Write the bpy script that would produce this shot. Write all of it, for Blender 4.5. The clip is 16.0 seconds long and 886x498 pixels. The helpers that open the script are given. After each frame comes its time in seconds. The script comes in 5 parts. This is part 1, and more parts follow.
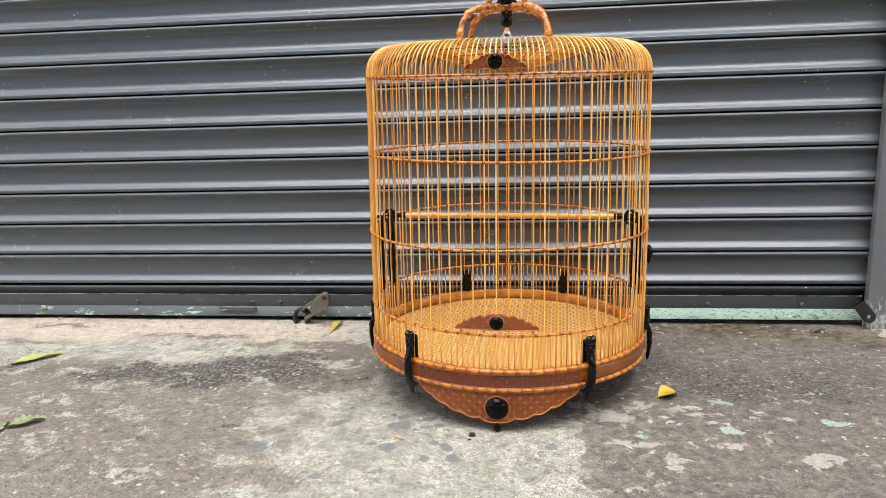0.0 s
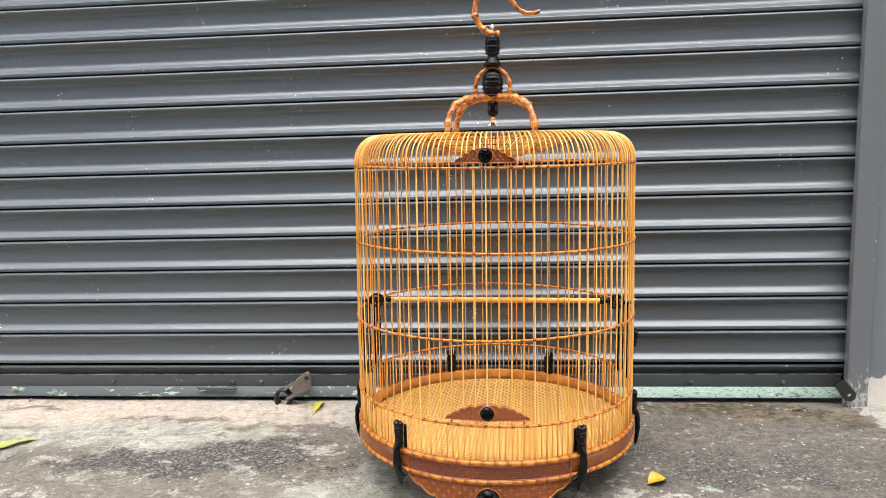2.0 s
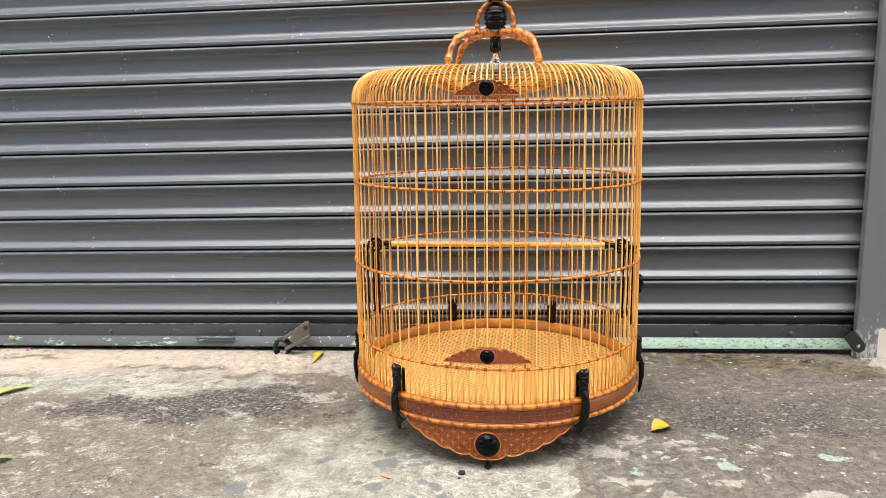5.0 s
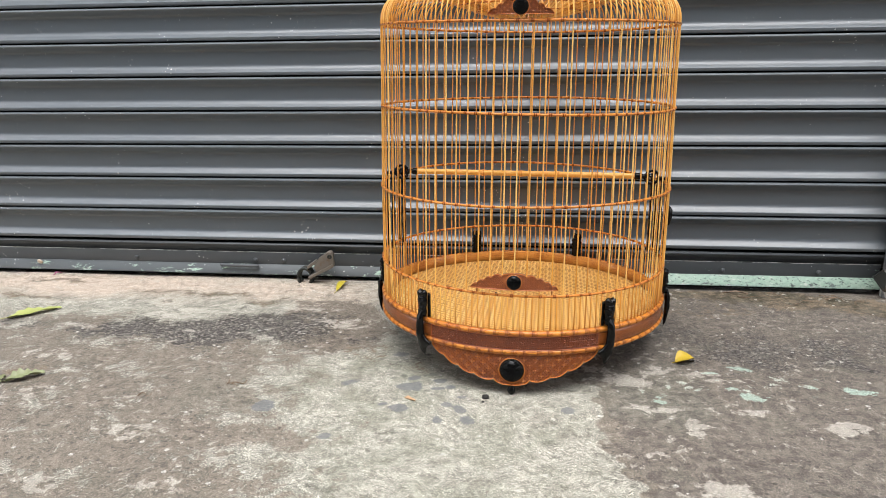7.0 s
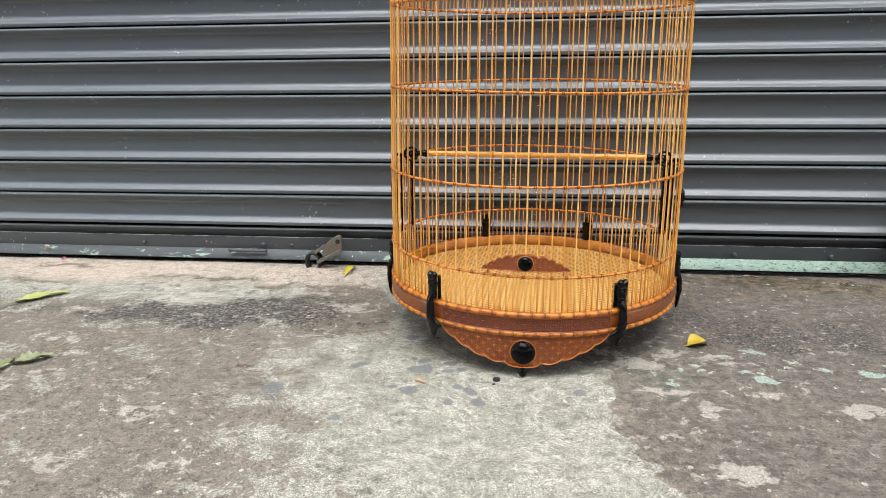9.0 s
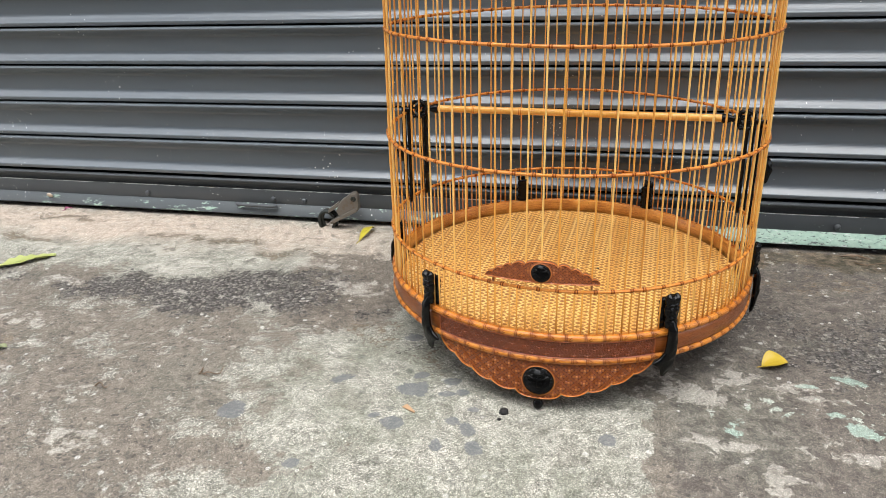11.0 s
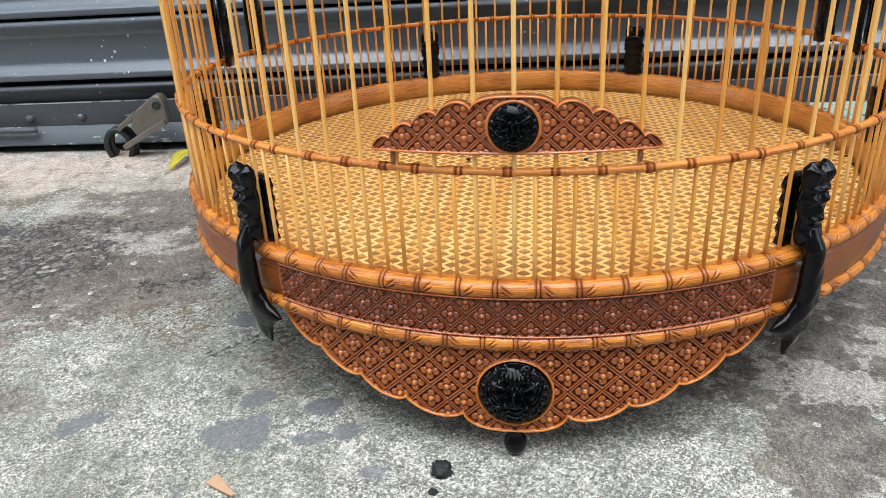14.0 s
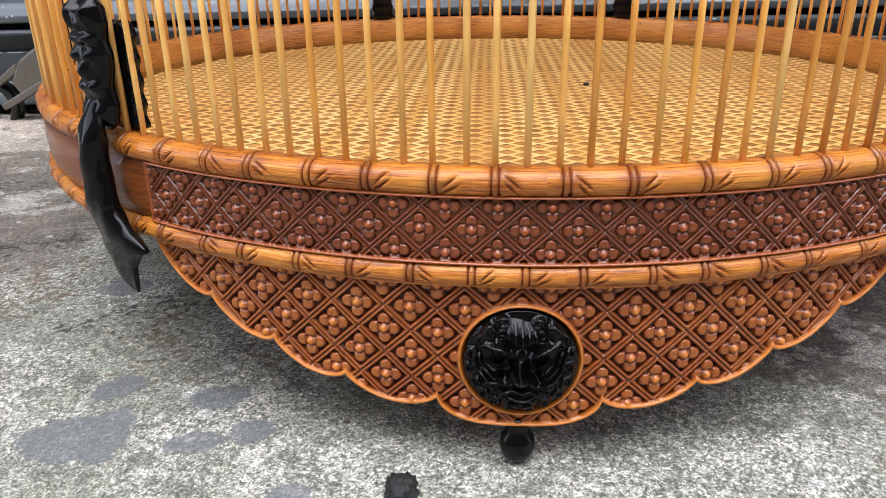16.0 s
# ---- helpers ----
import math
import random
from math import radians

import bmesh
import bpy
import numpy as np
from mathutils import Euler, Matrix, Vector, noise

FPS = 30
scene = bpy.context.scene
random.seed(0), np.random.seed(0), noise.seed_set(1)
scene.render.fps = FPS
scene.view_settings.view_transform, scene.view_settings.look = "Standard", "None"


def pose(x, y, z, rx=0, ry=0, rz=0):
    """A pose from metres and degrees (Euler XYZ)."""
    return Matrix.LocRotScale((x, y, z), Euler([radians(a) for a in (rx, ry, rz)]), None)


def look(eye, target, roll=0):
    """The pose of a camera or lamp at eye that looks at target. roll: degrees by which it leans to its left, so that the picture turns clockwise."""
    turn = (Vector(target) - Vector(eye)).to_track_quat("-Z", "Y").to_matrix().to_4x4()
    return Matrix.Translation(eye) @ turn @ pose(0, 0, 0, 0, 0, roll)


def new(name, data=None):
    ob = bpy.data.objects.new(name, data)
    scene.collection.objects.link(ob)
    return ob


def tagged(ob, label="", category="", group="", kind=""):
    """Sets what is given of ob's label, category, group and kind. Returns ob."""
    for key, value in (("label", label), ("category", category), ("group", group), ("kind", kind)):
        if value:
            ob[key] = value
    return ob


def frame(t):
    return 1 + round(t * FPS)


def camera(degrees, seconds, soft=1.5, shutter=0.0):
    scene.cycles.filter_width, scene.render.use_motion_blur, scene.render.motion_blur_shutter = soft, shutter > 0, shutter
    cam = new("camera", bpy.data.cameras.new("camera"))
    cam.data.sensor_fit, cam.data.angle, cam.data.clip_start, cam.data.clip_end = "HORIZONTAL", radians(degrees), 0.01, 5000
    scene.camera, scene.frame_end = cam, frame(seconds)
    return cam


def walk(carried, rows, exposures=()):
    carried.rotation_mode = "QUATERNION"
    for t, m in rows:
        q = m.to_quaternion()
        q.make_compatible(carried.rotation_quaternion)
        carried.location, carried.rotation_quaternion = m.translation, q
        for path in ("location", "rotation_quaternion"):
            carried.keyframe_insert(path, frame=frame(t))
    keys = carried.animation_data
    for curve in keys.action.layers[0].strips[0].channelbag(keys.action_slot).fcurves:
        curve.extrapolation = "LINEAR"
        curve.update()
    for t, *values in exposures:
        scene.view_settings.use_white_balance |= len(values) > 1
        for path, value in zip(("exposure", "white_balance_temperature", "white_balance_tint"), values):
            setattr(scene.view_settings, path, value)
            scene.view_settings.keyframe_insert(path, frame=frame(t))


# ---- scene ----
cam = camera(60.90, 16.0, soft=0.6)
PATH = [
    (0, (0.063, -1.262, 0.513), (-0.201, 0.671, 0.074), -2.0),
    (0.5, (0.026, -1.263, 0.514), (-0.221, 0.672, 0.076), -1.7),
    (1, (0.011, -1.262, 0.518), (-0.213, 0.682, 0.108), -1.6),
    (1.5, (0.025, -1.26, 0.547), (-0.177, 0.697, 0.185), -1.6),
    (2, (0.037, -1.258, 0.561), (-0.15, 0.711, 0.267), -1.7),
    (2.5, (0.042, -1.251, 0.587), (-0.135, 0.728, 0.359), -1.7),
    (3, (0.049, -1.259, 0.601), (-0.13, 0.725, 0.424), -1.6),
    (3.5, (0.053, -1.27, 0.602), (-0.131, 0.716, 0.45), -1.6),
    (4, (0.058, -1.256, 0.592), (-0.142, 0.721, 0.368), -1.6),
    (4.5, (0.05, -1.247, 0.556), (-0.152, 0.721, 0.259), -1.8),
    (5, (0.042, -1.229, 0.516), (-0.161, 0.724, 0.136), -1.6),
    (5.2, (0.041, -1.218, 0.522), (-0.164, 0.724, 0.09), -1.5),
    (7.5, (0.025, -1.241, 0.482), (-0.232, 0.671, -0.043), -0.9),
    (8, (0.05, -1.255, 0.498), (-0.209, 0.656, -0.034), -1.3),
    (8.5, (0.04, -1.24, 0.493), (-0.219, 0.67, -0.044), -1.4),
    (9, (0.018, -1.224, 0.47), (-0.243, 0.684, -0.072), -0.9),
    (9.2, (0.003, -1.213, 0.474), (-0.267, 0.684, -0.097), -1.0),
    (11.3, (0.092, -0.869, 0.504), (-0.402, 0.868, -0.353), -2.9),
    (11.5, (0.065, -0.812, 0.466), (-0.319, 0.917, -0.46), -3.8),
    (12, (-0.024, -0.621, 0.37), (-0.066, 1.006, -0.79), -3.1),
    (12.5, (-0.064, -0.532, 0.318), (0.022, 1.005, -0.958), -0.7),
    (13, (-0.021, -0.497, 0.302), (-0.046, 1.161, -0.815), -2.1),
    (13.5, (-0.001, -0.52, 0.286), (-0.181, 1.232, -0.657), -4.7),
    (14, (0.001, -0.529, 0.258), (-0.223, 1.262, -0.603), -3.7),
    (14.5, (0.001, -0.501, 0.22), (-0.21, 1.31, -0.599), -2.0),
    (15, (-0.002, -0.441, 0.182), (-0.159, 1.373, -0.644), -1.3),
    (15.5, (-0.013, -0.43, 0.16), (-0.136, 1.387, -0.664), -1.4),
    (16, (-0.02, -0.427, 0.158), (-0.099, 1.41, -0.625), -1.4),
]
# stops of the camera's own exposure
EXPOSURES = [(0.0, 1.58, 6450, 11), (1.0, 1.65, 6450, 11), (3.5, 1.9, 6450, 11), (4.4, 1.81, 6750, 12), (5.0, 1.74, 6700, 12), (7.5, 1.5, 6400, 11), (9.0, 1.5, 6350, 10), (11.5, 1.43, 6350, 10), (12.0, 1.38, 6600, 10), (12.5, 1.28, 6250, 9), (13.5, 1.40, 5880, 9), (14.5, 1.50, 5860, 11), (15.0, 1.50, 5920, 13), (16.0, 1.49, 5950, 13)]
walk(cam, [(t, look(eye, target, roll)) for t, eye, target, roll in PATH], EXPOSURES)

# ---- world, sun and exposure ----
world = bpy.data.worlds.new("overcast_sky")
scene.world = world
world.use_nodes = True
wn = world.node_tree
sky = wn.nodes.new("ShaderNodeTexSky")
sky.sky_type, sky.sun_disc = "NISHITA", False
sky.sun_elevation, sky.sun_rotation = radians(78), radians(174)
sky.air_density, sky.dust_density, sky.ozone_density = 1.0, 1.0, 1.0
# a closed cloud cover over the clear sky
cloud = wn.nodes.new("ShaderNodeMix")
cloud.data_type = "RGBA"
cloud.inputs[0].default_value = 0.85
cloud.inputs[7].default_value = (7.6, 7.8, 8.0, 1)
wn.links.new(sky.outputs[0], cloud.inputs[6])
wn.links.new(cloud.outputs[2], wn.nodes["Background"].inputs[0])
wn.nodes["Background"].inputs[1].default_value = 0.13
sun_data = bpy.data.lights.new("sun", "SUN")
sun_data.energy, sun_data.angle, sun_data.color = 1.25, radians(52), (1.0, 0.965, 0.91)
sun = new("sun", sun_data)
sun.matrix_world = look((0.1, -0.9, 4.2), (0, 0, 0))


# ---- building helpers ----
def finish(name, me, material, parent=None, label="", smooth=True):
    """Link a mesh as one object, under a parent where one is given."""
    me.materials.append(material)
    if smooth:
        me.shade_smooth()
    ob = new(name, me)
    ob.parent = parent
    if label:
        ob["label"] = label
    return ob


def part(name, bm, material, parent=None, label="", smooth=True):
    me = bpy.data.meshes.new(name)
    bm.normal_update()
    bm.to_mesh(me)
    bm.free()
    return finish(name, me, material, parent, label, smooth)


def arrays(name, verts, faces, attrs=()):
    me = bpy.data.meshes.new(name)
    me.from_pydata([tuple(v) for v in verts], [], [tuple(f) for f in faces])
    for key, values in attrs:
        me.attributes.new(key, "FLOAT", "POINT").data.foreach_set("value", np.asarray(values, np.float32))
    me.update()
    return me


def share(ob, name, m, parent):
    """Another object on the same mesh."""
    o = new(name, ob.data)
    o.parent, o.matrix_basis = parent, m
    if "label" in ob:
        o["label"] = ob["label"]
    return o


def tube(bm, path, radii, sides=8, flat=1.0, cap=True):
    """A round bar along a list of points; radii one per point."""
    path = [Vector(p) for p in path]
    rings, side = [], None
    for i, p in enumerate(path):
        d = (path[min(i + 1, len(path) - 1)] - path[max(i - 1, 0)]).normalized()
        if side is None:
            side = d.cross(Vector((0, 1, 0)) if abs(d.y) < 0.9 else Vector((1, 0, 0))).normalized()
        side = (side - d * side.dot(d)).normalized()
        up = d.cross(side)
        r = radii[i] if hasattr(radii, "__len__") else radii
        rings.append([bm.verts.new(p + r * (math.cos(a) * side + flat * math.sin(a) * up)) for a in (2 * math.pi * k / sides for k in range(sides))])
    for a, b in zip(rings, rings[1:]):
        for k in range(sides):
            bm.faces.new((a[k], a[(k + 1) % sides], b[(k + 1) % sides], b[k]))
    if cap:
        bm.faces.new(rings[0][::-1])
        bm.faces.new(rings[-1])
    return bm


def lathe(bm, profile, sides=24, centre=(0, 0, 0), axis="z", flute=0, depth=0.0):
    """A turned piece from (radius, height) pairs; flute: ridges round it."""
    c = Vector(centre)
    rings = []
    for r, h in profile:
        ring = []
        for k in range(sides):
            a = 2 * math.pi * k / sides
            q = r * (1 + depth * math.cos(flute * a))
            v = (q * math.cos(a), q * math.sin(a), h)
            if axis == "y":
                v = (q * math.cos(a), h, q * math.sin(a))
            if axis == "x":
                v = (h, q * math.cos(a), q * math.sin(a))
            ring.append(bm.verts.new(c + Vector(v)))
        rings.append(ring)
    for a, b in zip(rings, rings[1:]):
        for k in range(sides):
            bm.faces.new((a[k], a[(k + 1) % sides], b[(k + 1) % sides], b[k]))
    bm.faces.new(rings[0][::-1])
    bm.faces.new(rings[-1])
    bmesh.ops.recalc_face_normals(bm, faces=bm.faces)
    return bm


def blob(bm, at, size, detail=2, rough=0.0, seed=0):
    """A rounded lump, scaled and roughened."""
    made = bmesh.ops.create_icosphere(bm, subdivisions=detail, radius=1.0)["verts"]
    for v in made:
        k = 1 + rough * noise.noise(v.co * 2.3 + Vector((seed, 0, 0)))
        v.co = Vector(at) + Vector((v.co.x * size[0], v.co.y * size[1], v.co.z * size[2])) * k
    return made


def box(bm, lo, hi, bevel=0.0):
    made = bmesh.ops.create_cube(bm, size=1.0)["verts"]
    for v in made:
        v.co = Vector([lo[i] + (v.co[i] + 0.5) * (hi[i] - lo[i]) for i in range(3)])
    if bevel:
        edges = list({e for v in made for e in v.link_edges})
        bmesh.ops.bevel(bm, geom=edges, offset=bevel, segments=2, affect="EDGES", profile=0.5)
    return bm


def around(deg, r, h=0.0):
    """A place on the cage: degrees from its front, towards +x; radius; height."""
    a = radians(deg)
    return Vector((r * math.sin(a), -r * math.cos(a), h))


# ---- materials ----
class Nodes:
    """Short-hand for one material's nodes."""

    def __init__(self, name):
        self.mat = bpy.data.materials.new(name)
        self.mat.use_nodes = True
        self.tree = self.mat.node_tree
        self.bsdf = self.tree.nodes["Principled BSDF"]

    def add(self, kind, **values):
        n = self.tree.nodes.new("ShaderNode" + kind)
        if "operation" in values:
            n.operation, n.use_clamp = values["operation"], values["use_clamp"]
        if "data_type" in values:
            n.data_type, n.blend_type = values["data_type"], values["blend_type"]
        if "interpolation_type" in values:
            n.interpolation_type = values["interpolation_type"]
        if "attribute_name" in values:
            n.attribute_name = values["attribute_name"]
        return n

    def put(self, socket, value):
        if isinstance(value, bpy.types.NodeSocket):
            self.tree.links.new(value, socket)
        else:
            socket.default_value = (*value, 1) if hasattr(value, "__len__") and len(value) == 3 and socket.type == "RGBA" else value

    def math(self, op, a, b=0.0, clamp=False):
        n = self.add("Math", operation=op, use_clamp=clamp)
        self.put(n.inputs[0], a)
        self.put(n.inputs[1], b)
        return n.outputs[0]

    def mix(self, f, a, b, blend="MIX"):
        n = self.add("Mix", data_type="RGBA", blend_type=blend)
        self.put(n.inputs["Factor"], f)
        self.put(n.inputs[6], a)
        self.put(n.inputs[7], b)
        return n.outputs[2]

    def coords(self, scale=(1, 1, 1), kind="Object"):
        m = self.add("Mapping")
        m.inputs["Scale"].default_value = scale
        self.tree.links.new(self.add("TexCoord").outputs[kind], m.inputs[0])
        return m.outputs[0]

    def noise(self, scale, detail=4.0, rough=0.55, at=None, distort=0.0):
        n = self.add("TexNoise")
        if at is not None:
            self.put(n.inputs["Vector"], at)
        n.inputs["Scale"].default_value, n.inputs["Detail"].default_value = scale, detail
        n.inputs["Roughness"].default_value, n.inputs["Distortion"].default_value = rough, distort
        return n.outputs["Fac"]

    def ramp(self, f, *stops):
        n = self.add("ValToRGB")
        self.put(n.inputs[0], f)
        e = n.color_ramp.elements
        while len(e) < len(stops):
            e.new(0.5)
        for k, (pos, col) in zip(e, stops):
            k.position, k.color = pos, (*col, 1) if hasattr(col, "__len__") else (col, col, col, 1)
        return n.outputs[0]

    def step(self, f, lo, hi):
        n = self.add("MapRange", interpolation_type="SMOOTHSTEP")
        self.put(n.inputs[0], f)
        n.inputs[1].default_value, n.inputs[2].default_value = lo, hi
        return n.outputs[0]

    def attr(self, key):
        return self.add("Attribute", attribute_name=key).outputs["Fac"]

    def bump(self, f, strength, distance):
        n = self.add("Bump")
        self.put(n.inputs["Height"], f)
        n.inputs["Strength"].default_value, n.inputs["Distance"].default_value = strength, distance
        self.tree.links.new(n.outputs[0], self.bsdf.inputs["Normal"])

    def done(self, **values):
        for key, v in values.items():
            self.put(self.bsdf.inputs[key.replace("_", " ")], v)
        return self.mat


def bamboo(name, pale, mid, deep, gloss=0.32, coat=0.35, stretch=(900, 900, 40)):
    """Lacquered bamboo: fine fibres, broad tone changes, each piece its own tone."""
    n = Nodes(name)
    fibre = n.noise(1.0, 5, 0.6, n.coords(stretch))
    tone = n.noise(18.0, 3, 0.5, n.coords())
    rand = n.add("ObjectInfo").outputs["Random"]
    f = n.math("ADD", n.math("MULTIPLY", fibre, 0.40), n.math("ADD", n.math("MULTIPLY", tone, 0.30), n.math("MULTIPLY", rand, 0.48)))
    col = n.ramp(f, (0.3, deep), (0.55, mid), (0.85, pale))
    n.bump(fibre, 0.15, 0.0004)
    return n.done(Base_Color=col, Roughness=gloss, Coat_Weight=coat, Coat_Roughness=0.09)


M_BAR = bamboo("honey_bamboo", (0.95, 0.59, 0.18), (0.84, 0.385, 0.060), (0.57, 0.215, 0.028), coat=0.5)
M_RING = bamboo("russet_bamboo", (0.50, 0.20, 0.045), (0.36, 0.12, 0.025), (0.20, 0.055, 0.014), stretch=(120, 120, 300))


def root_wood():
    """Polished bamboo root: golden, blotched with dark brown, ringed at the knots."""
    n = Nodes("bamboo_root")
    blotch = n.noise(85.0, 5, 0.65, n.coords(), 0.6)
    fine = n.noise(420.0, 3, 0.6, n.coords())
    f = n.math("ADD", n.math("MULTIPLY", blotch, 0.8), n.math("MULTIPLY", fine, 0.2))
    col = n.ramp(f, (0.37, (0.09, 0.018, 0.005)), (0.47, (0.42, 0.125, 0.020)), (0.60, (0.74, 0.31, 0.055)))
    n.bump(f, 0.4, 0.0008)
    return n.done(Base_Color=col, Roughness=0.25, Coat_Weight=0.6, Coat_Roughness=0.06)


M_ROOT = root_wood()


def noded(name, pale, mid, deep, count):
    """Bamboo rail stained dark in the cut grooves; the mesh's own cut depth drives the stain."""
    n = Nodes(name)
    c = n.add("CombineXYZ")
    n.put(c.inputs[0], n.math("MULTIPLY", n.attr("arc"), 55.0))
    n.put(c.inputs[1], n.math("MULTIPLY", n.attr("girth"), count))
    fibre = n.noise(1.0, 5, 0.65, c.outputs[0], 0.3)
    tone = n.noise(30.0, 3, 0.5, n.coords())
    col = n.ramp(n.math("ADD", n.math("MULTIPLY", fibre, 0.75), n.math("MULTIPLY", tone, 0.35)), (0.40, deep), (0.53, mid), (0.68, pale))
    streak = n.math("ADD", n.attr("stain"), n.math("MULTIPLY", n.math("SUBTRACT", fibre, 0.5), n.math("MULTIPLY", n.attr("stain"), 2.4)))
    col = n.mix(n.math("MULTIPLY", streak, 0.75, True), col, [0.62 * c for c in deep])
    col = n.mix(n.math("MULTIPLY", n.step(n.attr("cut"), 0.2, 0.85), 0.92), col, (0.13, 0.022, 0.005))
    n.bump(fibre, 0.5, 0.0006)
    dull = n.step(n.attr("cut"), 0.15, 0.8)
    return n.done(Base_Color=col, Roughness=0.34, Specular_IOR_Level=n.math("SUBTRACT", 0.34, n.math("MULTIPLY", dull, 0.3)), Coat_Weight=n.math("SUBTRACT", 0.4, n.math("MULTIPLY", dull, 0.3)), Coat_Roughness=0.06)


M_RINGN = noded("jointed_ring_bamboo", (0.76, 0.31, 0.046), (0.60, 0.195, 0.026), (0.32, 0.085, 0.012), 5.0)
M_RAIL = noded("carved_bamboo_rail", (0.78, 0.33, 0.044), (0.54, 0.165, 0.017), (0.19, 0.038, 0.005), 6.0)
M_HOOP = noded("split_bamboo", (0.76, 0.345, 0.066), (0.57, 0.215, 0.036), (0.27, 0.082, 0.014), 6.0)
M_BAND = noded("brown_bamboo", (0.35, 0.104, 0.020), (0.235, 0.062, 0.012), (0.10, 0.024, 0.006), 6.0)


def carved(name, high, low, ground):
    """Carved wood coloured by relief height: dark in the cuts, lighter on the raised parts."""
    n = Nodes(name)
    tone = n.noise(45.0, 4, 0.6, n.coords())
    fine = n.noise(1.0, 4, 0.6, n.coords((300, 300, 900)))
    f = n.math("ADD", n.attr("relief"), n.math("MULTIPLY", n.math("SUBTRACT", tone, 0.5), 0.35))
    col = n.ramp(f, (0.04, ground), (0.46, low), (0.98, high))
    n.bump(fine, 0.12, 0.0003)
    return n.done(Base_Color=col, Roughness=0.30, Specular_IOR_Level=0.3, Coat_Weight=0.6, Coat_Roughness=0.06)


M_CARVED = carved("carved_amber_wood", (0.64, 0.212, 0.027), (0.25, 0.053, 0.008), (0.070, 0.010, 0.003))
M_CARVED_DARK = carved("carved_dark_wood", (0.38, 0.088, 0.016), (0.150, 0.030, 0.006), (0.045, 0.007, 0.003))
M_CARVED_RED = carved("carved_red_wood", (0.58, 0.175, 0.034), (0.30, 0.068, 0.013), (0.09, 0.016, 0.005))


def lacquer():
    n = Nodes("black_lacquer")
    fine = n.noise(220.0, 4, 0.6, n.coords())
    col = n.ramp(fine, (0.3, (0.002, 0.002, 0.002)), (0.8, (0.005, 0.0045, 0.0045)))
    n.bump(n.noise(90.0, 3, 0.5, n.coords()), 0.12, 0.0006)
    return n.done(Base_Color=col, Roughness=n.math("ADD", n.math("MULTIPLY", fine, 0.05), 0.03), Specular_IOR_Level=0.21)


M_BLACK = lacquer()
M_CREAM = bamboo("pale_cane", (0.97, 0.66, 0.25), (0.91, 0.54, 0.16), (0.74, 0.37, 0.085), gloss=0.4, coat=0.15, stretch=(200, 200, 200))
M_CANE = bamboo("brown_cane", (0.60, 0.280, 0.062), (0.48, 0.200, 0.038), (0.33, 0.125, 0.021), gloss=0.45, coat=0.1, stretch=(60, 900, 200))
# dark brown that stands in for shade in the gaps of the cane floor
M_GAP_CANE = bamboo("gap_shade_cane", (0.30, 0.12, 0.03), (0.20, 0.075, 0.018), (0.12, 0.04, 0.01), gloss=0.6, coat=0.0, stretch=(200, 200, 200))


def metal(name, col, rough, wear=(0.25, 0.12, 0.06)):
    n = Nodes(name)
    rust = n.noise(60.0, 6, 0.65, n.coords())
    return n.done(Base_Color=n.mix(n.step(rust, 0.55, 0.72), col, wear), Metallic=0.8, Roughness=n.math("ADD", n.math("MULTIPLY", rust, 0.3), rough))


M_STEEL = metal("weathered_steel", (0.24, 0.215, 0.185), 0.38, (0.22, 0.15, 0.10))
M_IRON = metal("dark_iron", (0.055, 0.060, 0.056), 0.4, (0.12, 0.085, 0.06))
M_SILVER = metal("bright_metal", (0.75, 0.75, 0.74), 0.12, (0.6, 0.6, 0.58))
glass = Nodes("clear_glass")
M_GLASS = glass.done(Base_Color=(0.95, 0.96, 0.97), Roughness=0.03, Transmission_Weight=1.0, IOR=1.5)


